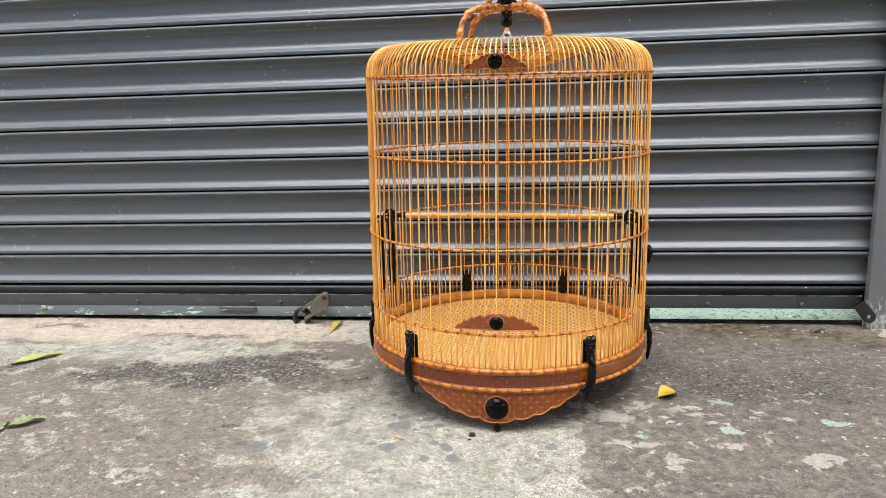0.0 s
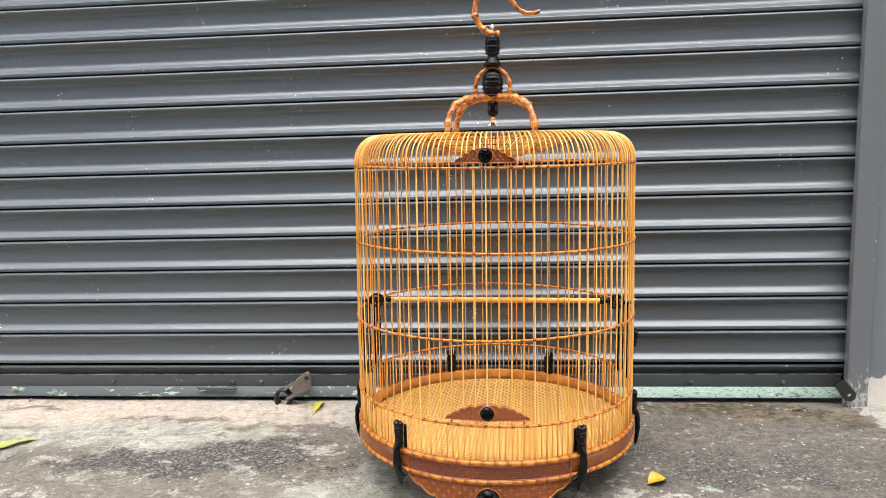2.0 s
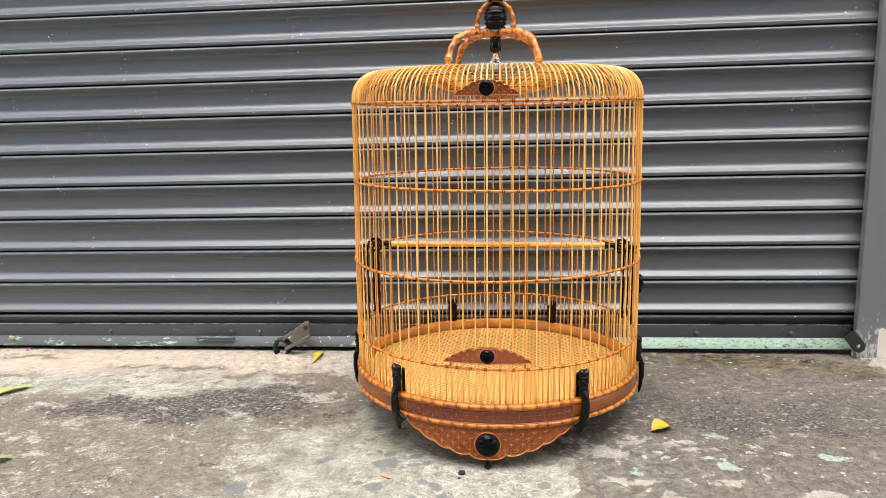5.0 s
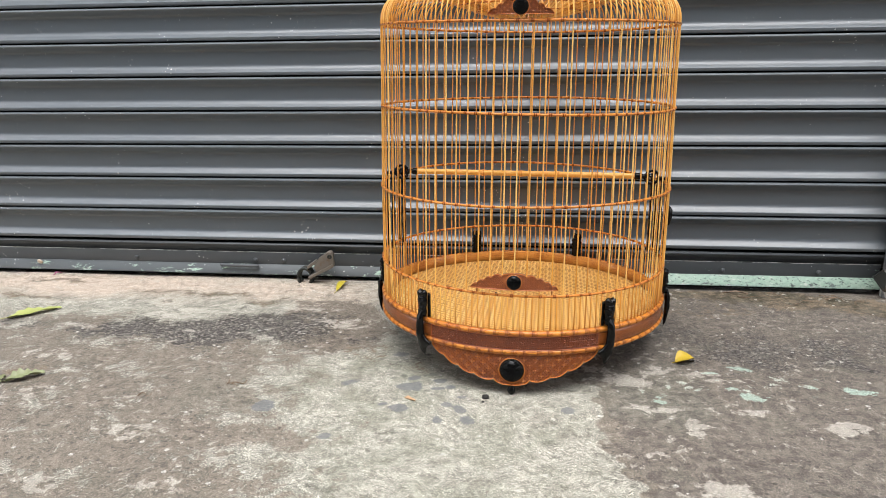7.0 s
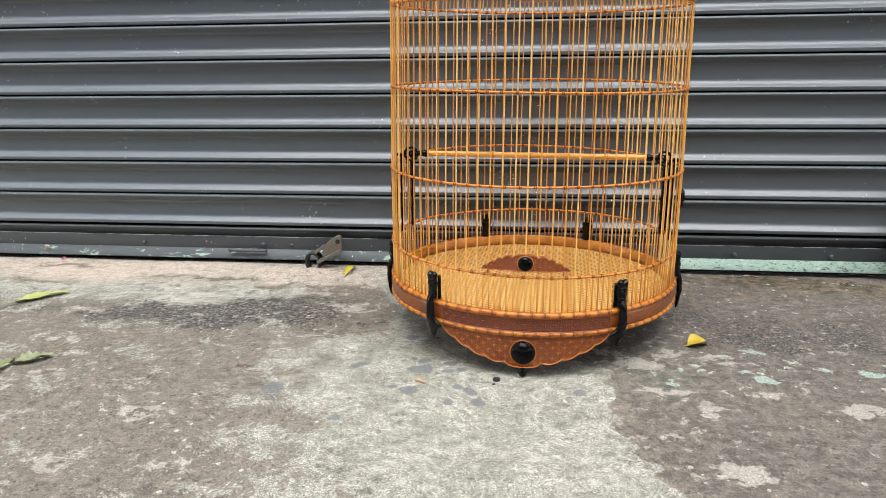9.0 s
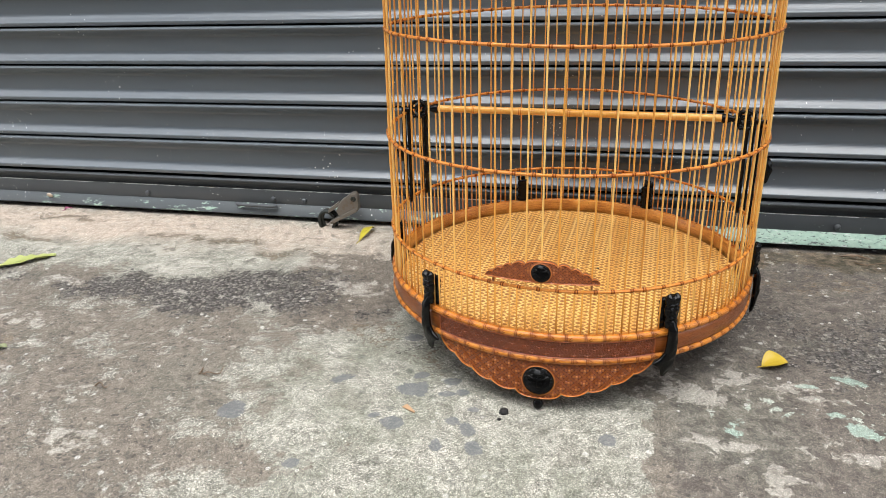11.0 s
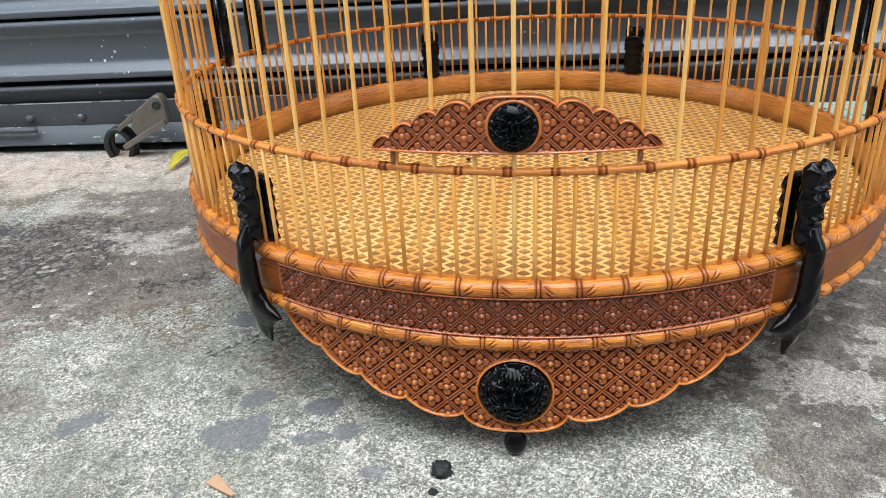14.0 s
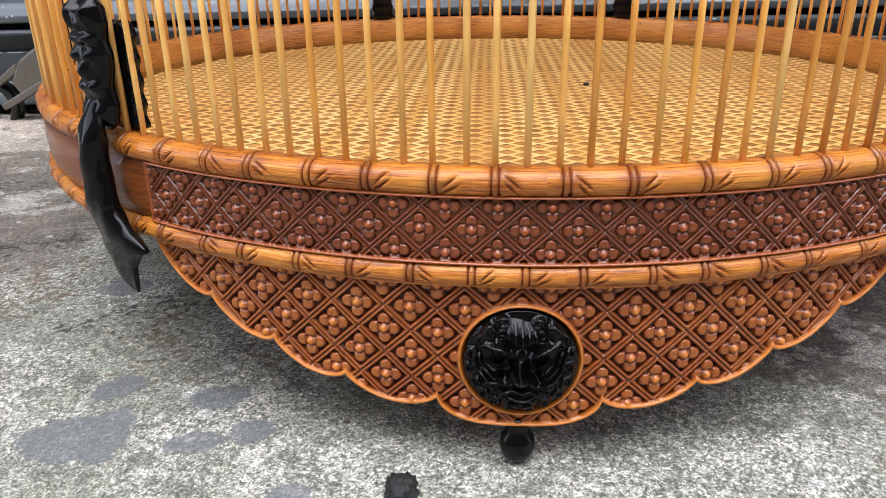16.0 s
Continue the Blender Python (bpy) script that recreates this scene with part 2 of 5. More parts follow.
def slate_paint(name, base, mint=False, chips=0.5, scraped=0.0):
    """Old slate-grey gloss paint with dust, spatter specks and chips down to the mint coat."""
    n = Nodes(name)
    at = n.add("NewGeometry").outputs["Position"]
    dust = n.noise(3.5, 5, 0.6, n.coords((0.6, 1, 2.5)))
    smear = n.noise(1.0, 4, 0.5, n.coords((4, 4, 60)))
    col = n.mix(n.math("MULTIPLY", n.step(dust, 0.4, 0.8), 0.35), base, (0.13, 0.135, 0.13))
    col = n.mix(n.math("MULTIPLY", smear, 0.12), col, (0.02, 0.022, 0.025))
    v = n.add("TexVoronoi")
    n.put(v.inputs["Vector"], at)
    v.inputs["Scale"].default_value = 105.0
    speck = n.math("LESS_THAN", v.outputs["Distance"], n.math("MULTIPLY", n.step(n.noise(11.0, 4, 0.65, at), 0.46, 0.82), 0.25))
    col = n.mix(n.math("MULTIPLY", speck, 0.9), col, (0.80, 0.81, 0.78))
    fleck = n.step(n.math("ADD", n.noise(170.0, 3, 0.7, at), n.math("MULTIPLY", n.noise(5.0, 4, 0.6, at), 0.35)), 0.905, 0.93)
    col = n.mix(n.math("MULTIPLY", fleck, 0.8), col, (0.55, 0.57, 0.56))
    if mint:
        edge = n.math("ADD", n.math("MULTIPLY", n.noise(20.0, 6, 0.7, n.coords((0.6, 1, 1.7))), 0.6), n.math("MULTIPLY", n.noise(95.0, 6, 0.75, n.coords((0.5, 1, 1.6))), 0.4))
        sep = n.add("SeparateXYZ")
        n.put(sep.inputs[0], at)
        along = n.step(sep.outputs["X"], -0.75, 0.55)
        bare = n.math("ADD", edge, n.math("MULTIPLY", n.math("SUBTRACT", along, 0.5), mint))
        flaked = n.step(bare, chips, chips + 0.03)
        coat = n.mix(n.noise(140.0, 4, 0.6, at), (0.20, 0.36, 0.28), (0.55, 0.66, 0.55))
        coat = n.mix(n.step(n.noise(210.0, 4, 0.7, n.coords((0.6, 1, 1.5))), 0.56, 0.62), coat, (0.10, 0.12, 0.11))
        coat = n.mix(n.step(n.noise(120.0, 5, 0.7, n.coords((0.5, 1, 1.3))), 0.58, 0.64), coat, (0.62, 0.66, 0.60))
        col = n.mix(flaked, col, coat)
        n.bump(flaked, 0.4, 0.001)
    elif scraped:
        up = n.add("SeparateXYZ")
        n.put(up.inputs[0], at)
        f = n.math("ADD", n.noise(120.0, 6, 0.75, n.coords((1, 1, 0.4))), n.math("MULTIPLY", n.math("SUBTRACT", 1.0, n.step(up.outputs["Z"], 0.0, 0.16)), scraped))
        col = n.mix(n.math("MULTIPLY", n.step(f, 0.70, 0.78), 0.75), col, (0.60, 0.59, 0.56))
        n.bump(f, 0.15, 0.001)
    else:
        n.bump(n.noise(70.0, 4, 0.6, at), 0.06, 0.002)
    if mint:
        return n.done(Base_Color=col, Roughness=0.5)
    return n.done(Base_Color=col, Roughness=n.math("ADD", n.math("MULTIPLY", dust, 0.25), 0.26), Specular_IOR_Level=0.8, Coat_Weight=0.6, Coat_Roughness=0.26)


SLATE = (0.099, 0.120, 0.139)
M_SLAT = slate_paint("slate_gloss_paint", SLATE)
M_BAR_PAINT = slate_paint("chipped_bar_paint", (0.066, 0.073, 0.080), mint=0.04, chips=0.615)
M_LEDGE = slate_paint("chipped_mint_paint", (0.085, 0.096, 0.102), mint=0.16, chips=0.475)
M_POST = slate_paint("post_paint", (0.150, 0.161, 0.174), scraped=0.24)
edge_wear = Nodes("worn_edge_paint")
M_EDGE = edge_wear.done(Base_Color=edge_wear.mix(edge_wear.step(edge_wear.noise(30.0, 6, 0.75, edge_wear.coords()), 0.44, 0.52), (0.10, 0.11, 0.115), (0.50, 0.51, 0.50)), Roughness=0.5)
# flat black in place of the shade between the slats
M_GAP_SHADE = Nodes("gap_shade_black").done(Base_Color=(0.01, 0.01, 0.01), Roughness=0.9)


def plaster():
    n = Nodes("wall_paint")
    at = n.coords()
    sep = n.add("SeparateXYZ")
    n.put(sep.inputs[0], at)
    edge = n.math("ADD", sep.outputs["Z"], n.math("MULTIPLY", n.math("SUBTRACT", n.noise(14.0, 6, 0.65, at), 0.5), 0.22))
    bare = n.math("SUBTRACT", 1.0, n.step(edge, 0.052, 0.060))
    col = n.mix(bare, n.mix(n.noise(6.0, 5, 0.6, at), (0.155, 0.170, 0.184), (0.205, 0.220, 0.236)), n.mix(n.noise(60.0, 5, 0.6, at), (0.62, 0.56, 0.49), (0.82, 0.76, 0.69)))
    v = n.add("TexVoronoi")
    n.put(v.inputs["Vector"], at)
    v.inputs["Scale"].default_value = 70.0
    low = n.math("SUBTRACT", 1.0, n.step(sep.outputs["Z"], 0.05, 0.55))
    speck = n.math("LESS_THAN", v.outputs["Distance"], n.math("MULTIPLY", n.math("MULTIPLY", n.step(n.noise(13.0, 4, 0.65, at), 0.40, 0.8), low), 0.30))
    col = n.mix(n.math("MULTIPLY", speck, 0.9), col, (0.78, 0.77, 0.73))
    n.bump(n.noise(55.0, 5, 0.6, at), 0.15, 0.003)
    return n.done(Base_Color=col, Roughness=0.4)


M_WALL = plaster()
# dark grey for the unseen wall that holds back low sky light
sky_block = Nodes("sky_block_grey")
M_SKY_BLOCK = sky_block.done(Base_Color=sky_block.mix(sky_block.noise(2.0, 6, 0.6, sky_block.coords()), (0.11, 0.112, 0.114), (0.16, 0.162, 0.162)), Roughness=0.85)


def concrete():
    """Old concrete: pale sandy skin with dark grains, bare brown-grey ground with pits painted as dark spots, dark open
    aggregate, green film, blue-grey drops.
    """
    n = Nodes("worn_concrete")
    at = n.coords()
    broad = n.noise(4.0, 5, 0.6, at)
    mid = n.noise(17.0, 6, 0.60, at)
    small = n.noise(60.0, 6, 0.65, at)
    flake = n.noise(46.0, 8, 0.70, at)
    grit = n.noise(270.0, 4, 0.65, at)
    sand = n.noise(900.0, 3, 0.70, at)

    def ragged(key, a, b, c, lo, hi):
        f = n.math("ADD", n.attr(key), n.math("MULTIPLY", n.math("SUBTRACT", mid, 0.5), a))
        f = n.math("ADD", f, n.math("MULTIPLY", n.math("SUBTRACT", small, 0.5), b))
        return n.step(n.math("ADD", f, n.math("MULTIPLY", n.math("SUBTRACT", grit, 0.5), c)), lo, hi)

    def cells(scale):
        v = n.add("TexVoronoi")
        n.put(v.inputs["Vector"], at)
        v.inputs["Scale"].default_value = scale
        tone = n.add("SeparateColor")
        n.put(tone.inputs[0], v.outputs["Color"])
        return v.outputs["Distance"], tone.outputs

    grains = n.math("ADD", n.math("MULTIPLY", sand, 0.72), n.math("MULTIPLY", grit, 0.28))
    # the pale skin, filmed green, or tan and smooth near the shutter
    salt = n.add("TexNoise")
    n.put(salt.inputs["Vector"], at)
    salt.inputs["Scale"].default_value, salt.inputs["Detail"].default_value, salt.inputs["Roughness"].default_value, salt.inputs["Distortion"].default_value = 560.0, 4.0, 0.70, 0.6
    cover = n.math("ADD", n.math("MULTIPLY", n.math("SUBTRACT", small, 0.5), 0.42), salt.outputs["Fac"])
    pale = n.mix(n.step(cover, 0.44, 0.57), (0.190, 0.184, 0.152), (0.630, 0.598, 0.512))
    pale = n.mix(n.math("MULTIPLY", n.attr("green"), n.step(mid, 0.40, 0.58)), pale, n.mix(small, (0.145, 0.154, 0.112), (0.400, 0.402, 0.318)))
    pale = n.mix(n.math("MULTIPLY", n.attr("tan"), 1.0, True), pale, n.mix(n.step(small, 0.3, 0.65), (0.44, 0.350, 0.278), (0.62, 0.520, 0.425)))
    rubbed = n.math("ADD", 0.30, n.math("MULTIPLY", n.step(n.math("ADD", n.math("MULTIPLY", mid, 0.6), n.math("MULTIPLY", small, 0.4)), 0.42, 0.58), 0.48))
    pale = n.mix(n.math("MULTIPLY", n.math("MULTIPLY", n.step(grains, 0.52, 0.58), rubbed), n.math("SUBTRACT", 1.0, n.math("MULTIPLY", n.attr("tan"), 0.7), True)), pale, (0.105, 0.100, 0.074))
    pale = n.mix(n.math("MULTIPLY", n.math("SUBTRACT", 1.0, n.step(grains, 0.40, 0.45)), 0.5), pale, (0.62, 0.60, 0.53))
    spot, spot_tone = cells(70.0)
    spot = n.step(n.math("SUBTRACT", n.math("MULTIPLY", n.step(spot_tone[0], 0.70, 1.0), 0.42), n.math("ADD", spot, n.math("MULTIPLY", n.math("SUBTRACT", grit, 0.5), 0.5))), 0.0, 0.08)
    pale = n.mix(n.math("MULTIPLY", n.math("MULTIPLY", spot, n.attr("green")), 0.75), pale, (0.135, 0.142, 0.125))
    # the bare ground under it: brown-grey, the shade of its pits painted dark, with a few pale stones
    bare = n.mix(n.step(n.math("ADD", n.math("MULTIPLY", small, 0.6), n.math("MULTIPLY", mid, 0.4)), 0.36, 0.62), (0.125, 0.102, 0.084), (0.262, 0.220, 0.178))
    bare = n.mix(n.math("MULTIPLY", n.step(broad, 0.4, 0.65), 0.5), bare, (0.255, 0.216, 0.175))
    bare = n.mix(n.math("MULTIPLY", n.step(n.noise(380.0, 4, 0.65, at), 0.55, 0.62), 0.6), bare, (0.048, 0.042, 0.038))
    bare = n.mix(n.math("MULTIPLY", n.math("SUBTRACT", 1.0, n.step(grains, 0.37, 0.42)), 0.6), bare, (0.46, 0.43, 0.38))
    # the later pour beside the seam is darker and plum-grey
    bare = n.mix(n.math("MULTIPLY", n.step(n.attr("bare"), 0.90, 1.12), 0.55), bare, n.mix(n.step(small, 0.35, 0.65), (0.088, 0.074, 0.068), (0.175, 0.148, 0.130)))
    # larger pits: only colour, dark where their shade would lie
    pit_shade, pit_tone = cells(125.0)
    pit_shade = n.math("LESS_THAN", pit_shade, n.math("MULTIPLY", n.step(pit_tone[2], 0.55, 1.0), 0.30))
    bare = n.mix(n.math("MULTIPLY", pit_shade, 0.7), bare, (0.050, 0.045, 0.040))
    bare = n.mix(n.math("MULTIPLY", n.attr("green"), 0.55), bare, n.mix(n.step(small, 0.35, 0.65), (0.120, 0.122, 0.096), (0.300, 0.300, 0.245)))
    # open aggregate: single dark stones in black joints
    gap, stone_tone = cells(205.0)
    stones = n.mix(n.step(gap, 0.40, 0.66), n.mix(stone_tone[0], (0.100, 0.092, 0.086), (0.225, 0.206, 0.188)), (0.045, 0.042, 0.039))
    stones = n.mix(n.math("MULTIPLY", n.math("GREATER_THAN", stone_tone[1], 0.90), 0.8), stones, (0.34, 0.315, 0.27))
    col = n.mix(ragged("bare", 1.3, 0.9, 0.6, 0.42, 0.54), pale, bare)
    opened = n.math("MULTIPLY", ragged("dark", 1.5, 1.5, 1.4, 0.42, 0.56), 0.88)
    col = n.mix(opened, col, stones)
    col = n.mix(n.math("MULTIPLY", n.step(n.math("ADD", n.attr("white"), n.math("MULTIPLY", n.math("SUBTRACT", flake, 0.5), 2.8)), 0.53, 0.66), 0.62), col, n.mix(grit, (0.44, 0.405, 0.345), (0.62, 0.58, 0.51)))
    col = n.mix(n.math("MULTIPLY", n.step(n.math("ADD", n.attr("mint"), n.math("MULTIPLY", n.math("SUBTRACT", flake, 0.5), 2.2)), 0.54, 0.62), 0.72), col, n.mix(grit, (0.32, 0.45, 0.37), (0.50, 0.62, 0.53)))
    col = n.mix(n.math("MULTIPLY", ragged("moss", 1.3, 1.5, 1.5, 0.42, 0.66), 0.78), col, n.mix(n.step(n.math("ADD", n.math("MULTIPLY", small, 0.5), n.math("MULTIPLY", mid, 0.5)), 0.42, 0.60), (0.036, 0.033, 0.014), (0.200, 0.148, 0.098)))
    blot = n.math("MULTIPLY", n.step(n.noise(11.0, 6, 0.68, n.coords((1, 1.15, 1))), 0.52, 0.66), 0.40)
    col = n.mix(blot, col, n.mix(small, (0.120, 0.112, 0.085), (0.230, 0.212, 0.170)))
    # flaked and worn spots everywhere
    chipped = n.math("MULTIPLY", n.step(flake, 0.58, 0.60), n.step(n.noise(7.0, 4, 0.6, at), 0.42, 0.58))
    col = n.mix(n.math("MULTIPLY", chipped, 0.55), col, (0.52, 0.49, 0.42))
    worn = n.math("MULTIPLY", n.math("SUBTRACT", 1.0, n.step(flake, 0.40, 0.42)), n.step(n.noise(6.0, 4, 0.6, n.coords((1.1, 1, 1))), 0.40, 0.56))
    col = n.mix(n.math("MULTIPLY", worn, 0.55), col, (0.085, 0.080, 0.066))
    dist, tone = cells(95.0)
    stone = n.math("LESS_THAN", dist, n.math("MULTIPLY", n.step(tone[0], 0.88, 1.0), 0.32))
    col = n.mix(n.math("MULTIPLY", stone, 0.7), col, (0.60, 0.58, 0.53))
    for size, lo, hi in ((620.0, 0.76, 1.25), (1700.0, 0.50, 1.70)):
        tone = cells(size)[1]
        col = n.mix(1.0, col, n.ramp(tone[1], (0.0, lo), (0.45, 0.88), (0.75, 1.05), (1.0, hi)), "MULTIPLY")
    splash = n.math("ADD", n.attr("drop"), n.math("ADD", n.math("MULTIPLY", n.math("SUBTRACT", flake, 0.5), 1.5), n.math("MULTIPLY", n.math("SUBTRACT", grit, 0.5), 0.9)))
    col = n.mix(n.math("MULTIPLY", n.step(splash, 0.46, 0.58), 0.74), col, n.mix(grains, (0.105, 0.112, 0.122), (0.175, 0.182, 0.190)))
    rough = n.math("ADD", n.math("MULTIPLY", grains, 0.8), n.math("MULTIPLY", small, 0.7))
    rough = n.math("SUBTRACT", rough, n.math("MULTIPLY", n.step(gap, 0.25, 0.6), n.math("ADD", n.math("MULTIPLY", opened, 1.0), n.math("MULTIPLY", n.attr("bare"), 0.22))))
    n.bump(rough, 0.65, 0.0022)
    return n.done(Base_Color=col, Roughness=0.82, Specular_IOR_Level=0.3)


M_GROUND = concrete()


def leaf_paint(name, a, b):
    n = Nodes(name)
    return n.done(Base_Color=n.mix(n.noise(70.0, 4, 0.6, n.coords()), a, b), Roughness=0.45, Subsurface_Weight=0.0)


M_LEAF_Y = leaf_paint("yellow_leaf", (0.54, 0.355, 0.016), (0.46, 0.35, 0.04))
M_LEAF_G = leaf_paint("green_leaf", (0.30, 0.35, 0.09), (0.47, 0.49, 0.17))
M_LEAF_O = leaf_paint("turning_leaf", (0.40, 0.36, 0.03), (0.62, 0.50, 0.05))
M_LEAF_D = leaf_paint("dull_green_leaf", (0.15, 0.18, 0.08), (0.32, 0.34, 0.19))
M_CHIP = leaf_paint("raw_wood", (0.38, 0.22, 0.11), (0.56, 0.37, 0.22))
M_DRY = leaf_paint("dry_leaf", (0.10, 0.062, 0.036), (0.20, 0.13, 0.075))
M_SHELL = leaf_paint("pale_shell", (0.50, 0.38, 0.28), (0.70, 0.62, 0.52))
M_PETAL = leaf_paint("dark_pink_petal", (0.25, 0.05, 0.12), (0.40, 0.12, 0.22))
M_TAR = Nodes("black_tar").done(Base_Color=(0.012, 0.011, 0.010), Roughness=0.7)


# ---- ground ----
def soft_noise(x, y, size, seed):
    """Smooth value noise on arrays, 0 to 1."""
    rng = np.random.RandomState(seed)
    table = rng.rand(64, 64)
    u, v = x / size + 31.7, y / size + 17.3
    i, j = np.floor(u).astype(int), np.floor(v).astype(int)
    a, b = u - i, v - j
    a, b = a * a * (3 - 2 * a), b * b * (3 - 2 * b)
    t = lambda p, q: table[p % 64, q % 64]  # noqa: E731
    return (t(i, j) * (1 - a) + t(i + 1, j) * a) * (1 - b) + (t(i, j + 1) * (1 - a) + t(i + 1, j + 1) * a) * b


def patches(x, y, rows):
    """Soft-edged round patches (x, y, half width, half depth, strength), the strongest at each place."""
    out = np.zeros_like(x)
    for cx, cy, rx, ry, k in rows:
        d = np.sqrt(((x - cx) / rx) ** 2 + ((y - cy) / ry) ** 2)
        out = np.maximum(out, k * np.clip(1.5 - d, 0, 1))
    return out


def lay_ground():
    far = np.array([-60, -25, -10, -5, -3, -2.2])
    gx = np.r_[far, np.arange(-1.7, -0.452, 0.010), np.arange(-0.45, 0.45, 0.003), np.arange(0.453, 1.2, 0.010), [1.6, 2.2, 3, 5, 10, 25, 60]]
    gy = np.r_[far, np.arange(-1.6, -0.7, 0.05), np.arange(-0.7, -0.502, 0.009), np.arange(-0.5, -0.1, 0.003), np.arange(-0.098, 0.36, 0.008), [0.5, 1, 2, 4, 10, 25, 60]]
    x, y = np.meshgrid(gx, gy, indexing="ij")
    wx = x + 0.05 * (soft_noise(x, y, 0.06, 1) - 0.5) + 0.03 * (soft_noise(x, y, 0.021, 2) - 0.5)
    wy = y + 0.05 * (soft_noise(x, y, 0.06, 3) - 0.5) + 0.03 * (soft_noise(x, y, 0.021, 4) - 0.5)
    # bare brown-grey ground: right of a ragged seam, behind the cage, and far to the left
    seam = np.interp(-wy, [0.0, 0.16, 0.25, 0.34, 0.40, 0.47, 0.9], [0.06, 0.089, 0.121, 0.122, 0.135, 0.152, 0.36]) + 0.010 * np.sin(wy * 24)
    bare = np.clip((wx - seam) / 0.04 + 0.5, 0, 1) * 1.12
    bare = np.maximum(bare, 0.85 * np.clip((wy + 0.19 - 0.25 * (wx - 0.12)) / 0.12, 0, 1) * np.clip((wx + 0.30) / 0.14, 0.0, 1) * np.clip(0.35 + (wx + 0.10) / 0.15, 0.35, 1))
    left = np.clip((-0.24 - wx - 0.25 * (wy + 0.3)) / 0.36 + 0.5, 0, 1) * np.clip((0.12 - wy) / 0.12, 0, 1)
    bare = np.maximum(bare, 0.62 * left)
    bare = np.maximum(bare, patches(wx, wy, [(-0.35, 0.13, 0.12, 0.06, 0.65), (-0.34, 0.02, 0.12, 0.14, 0.85), (-0.25, -0.60, 0.12, 0.06, 0.5)]))
    # the patch at (-0.17, -0.12) is dirt plus the cage's shade, painted in
    dark = patches(wx, wy, [(-0.69, -0.020, 0.06, 0.056, 0.82), (-0.56, -0.015, 0.10, 0.062, 0.95), (-0.45, 0.000, 0.09, 0.060, 0.90), (-0.785, -0.048, 0.06, 0.018, 0.70), (-0.943, -0.018, 0.09, 0.025, 0.62), (-0.381, -0.027, 0.05, 0.025, 0.55), (-0.275, -0.033, 0.04, 0.02, 0.46), (-0.60, -0.084, 0.06, 0.014, 0.60), (-0.36, 0.06, 0.06, 0.02, 0.5), (0.456, -0.045, 0.22, 0.09, 0.56), (0.325, -0.030, 0.10, 0.07, 0.54), (0.26, 0.05, 0.06, 0.10, 0.44), (-0.17, -0.12, 0.06, 0.05, 0.36), (-1.2, -0.05, 0.2, 0.06, 0.45), (0.62, 0.02, 0.12, 0.06, 0.42)])
    sx, sy = x + 0.35 * (wx - x), y + 0.35 * (wy - y)
    white = 1.25 * patches(sx, sy, [(-0.663, 0.051, 0.055, 0.022, 0.62), (-0.617, 0.080, 0.06, 0.018, 0.60), (-0.572, -0.033, 0.03, 0.012, 0.50), (-0.803, -0.029, 0.05, 0.018, 0.55), (-0.77, -0.148, 0.07, 0.03, 0.46), (-0.504, -0.391, 0.05, 0.025, 0.52), (-0.409, -0.503, 0.03, 0.018, 0.52), (-0.535, -0.519, 0.05, 0.03, 0.46), (-0.74, 0.119, 0.09, 0.02, 0.55), (-0.945, 0.106, 0.08, 0.025, 0.50), (-0.33, 0.03, 0.07, 0.03, 0.55), (-0.42, 0.10, 0.08, 0.02, 0.5), (-0.72, -0.30, 0.10, 0.05, 0.40)])
    white = np.maximum(white, 1.25 * patches(sx, sy, [(0.431, -0.293, 0.045, 0.018, 0.66), (0.244, -0.449, 0.036, 0.028, 0.68), (0.192, -0.249, 0.044, 0.012, 0.70), (0.241, -0.301, 0.022, 0.030, 0.62), (0.112, -0.125, 0.03, 0.016, 0.66), (0.21, -0.117, 0.03, 0.014, 0.66), (0.288, -0.143, 0.06, 0.022, 0.52), (0.33, -0.247, 0.04, 0.018, 0.50), (0.175, -0.376, 0.020, 0.014, 0.56), (0.05, -0.46, 0.06, 0.08, 0.36), (0.76, 0.21, 0.05, 0.10, 0.95), (0.16, -0.165, 0.06, 0.03, 0.58)]))
    green = 0.85 * np.maximum(patches(wx, wy, [(-0.22, -0.22, 0.16, 0.12, 0.85), (-0.12, -0.42, 0.2, 0.1, 0.6), (-0.38, -0.25, 0.15, 0.1, 0.6), (0.02, -0.34, 0.1, 0.06, 0.7), (-0.15, -0.10, 0.1, 0.08, 0.8), (0.19, -0.21, 0.09, 0.12, 0.9)]), 0.22)
    tan = patches(wx, wy, [(-0.95, 0.22, 0.5, 0.08, 1.0), (-0.5, 0.22, 0.2, 0.07, 0.9), (0.77, 0.21, 0.07, 0.12, 1.2), (0.5, 0.26, 0.3, 0.04, 0.3), (-0.40, 0.18, 0.1, 0.07, 0.7)])
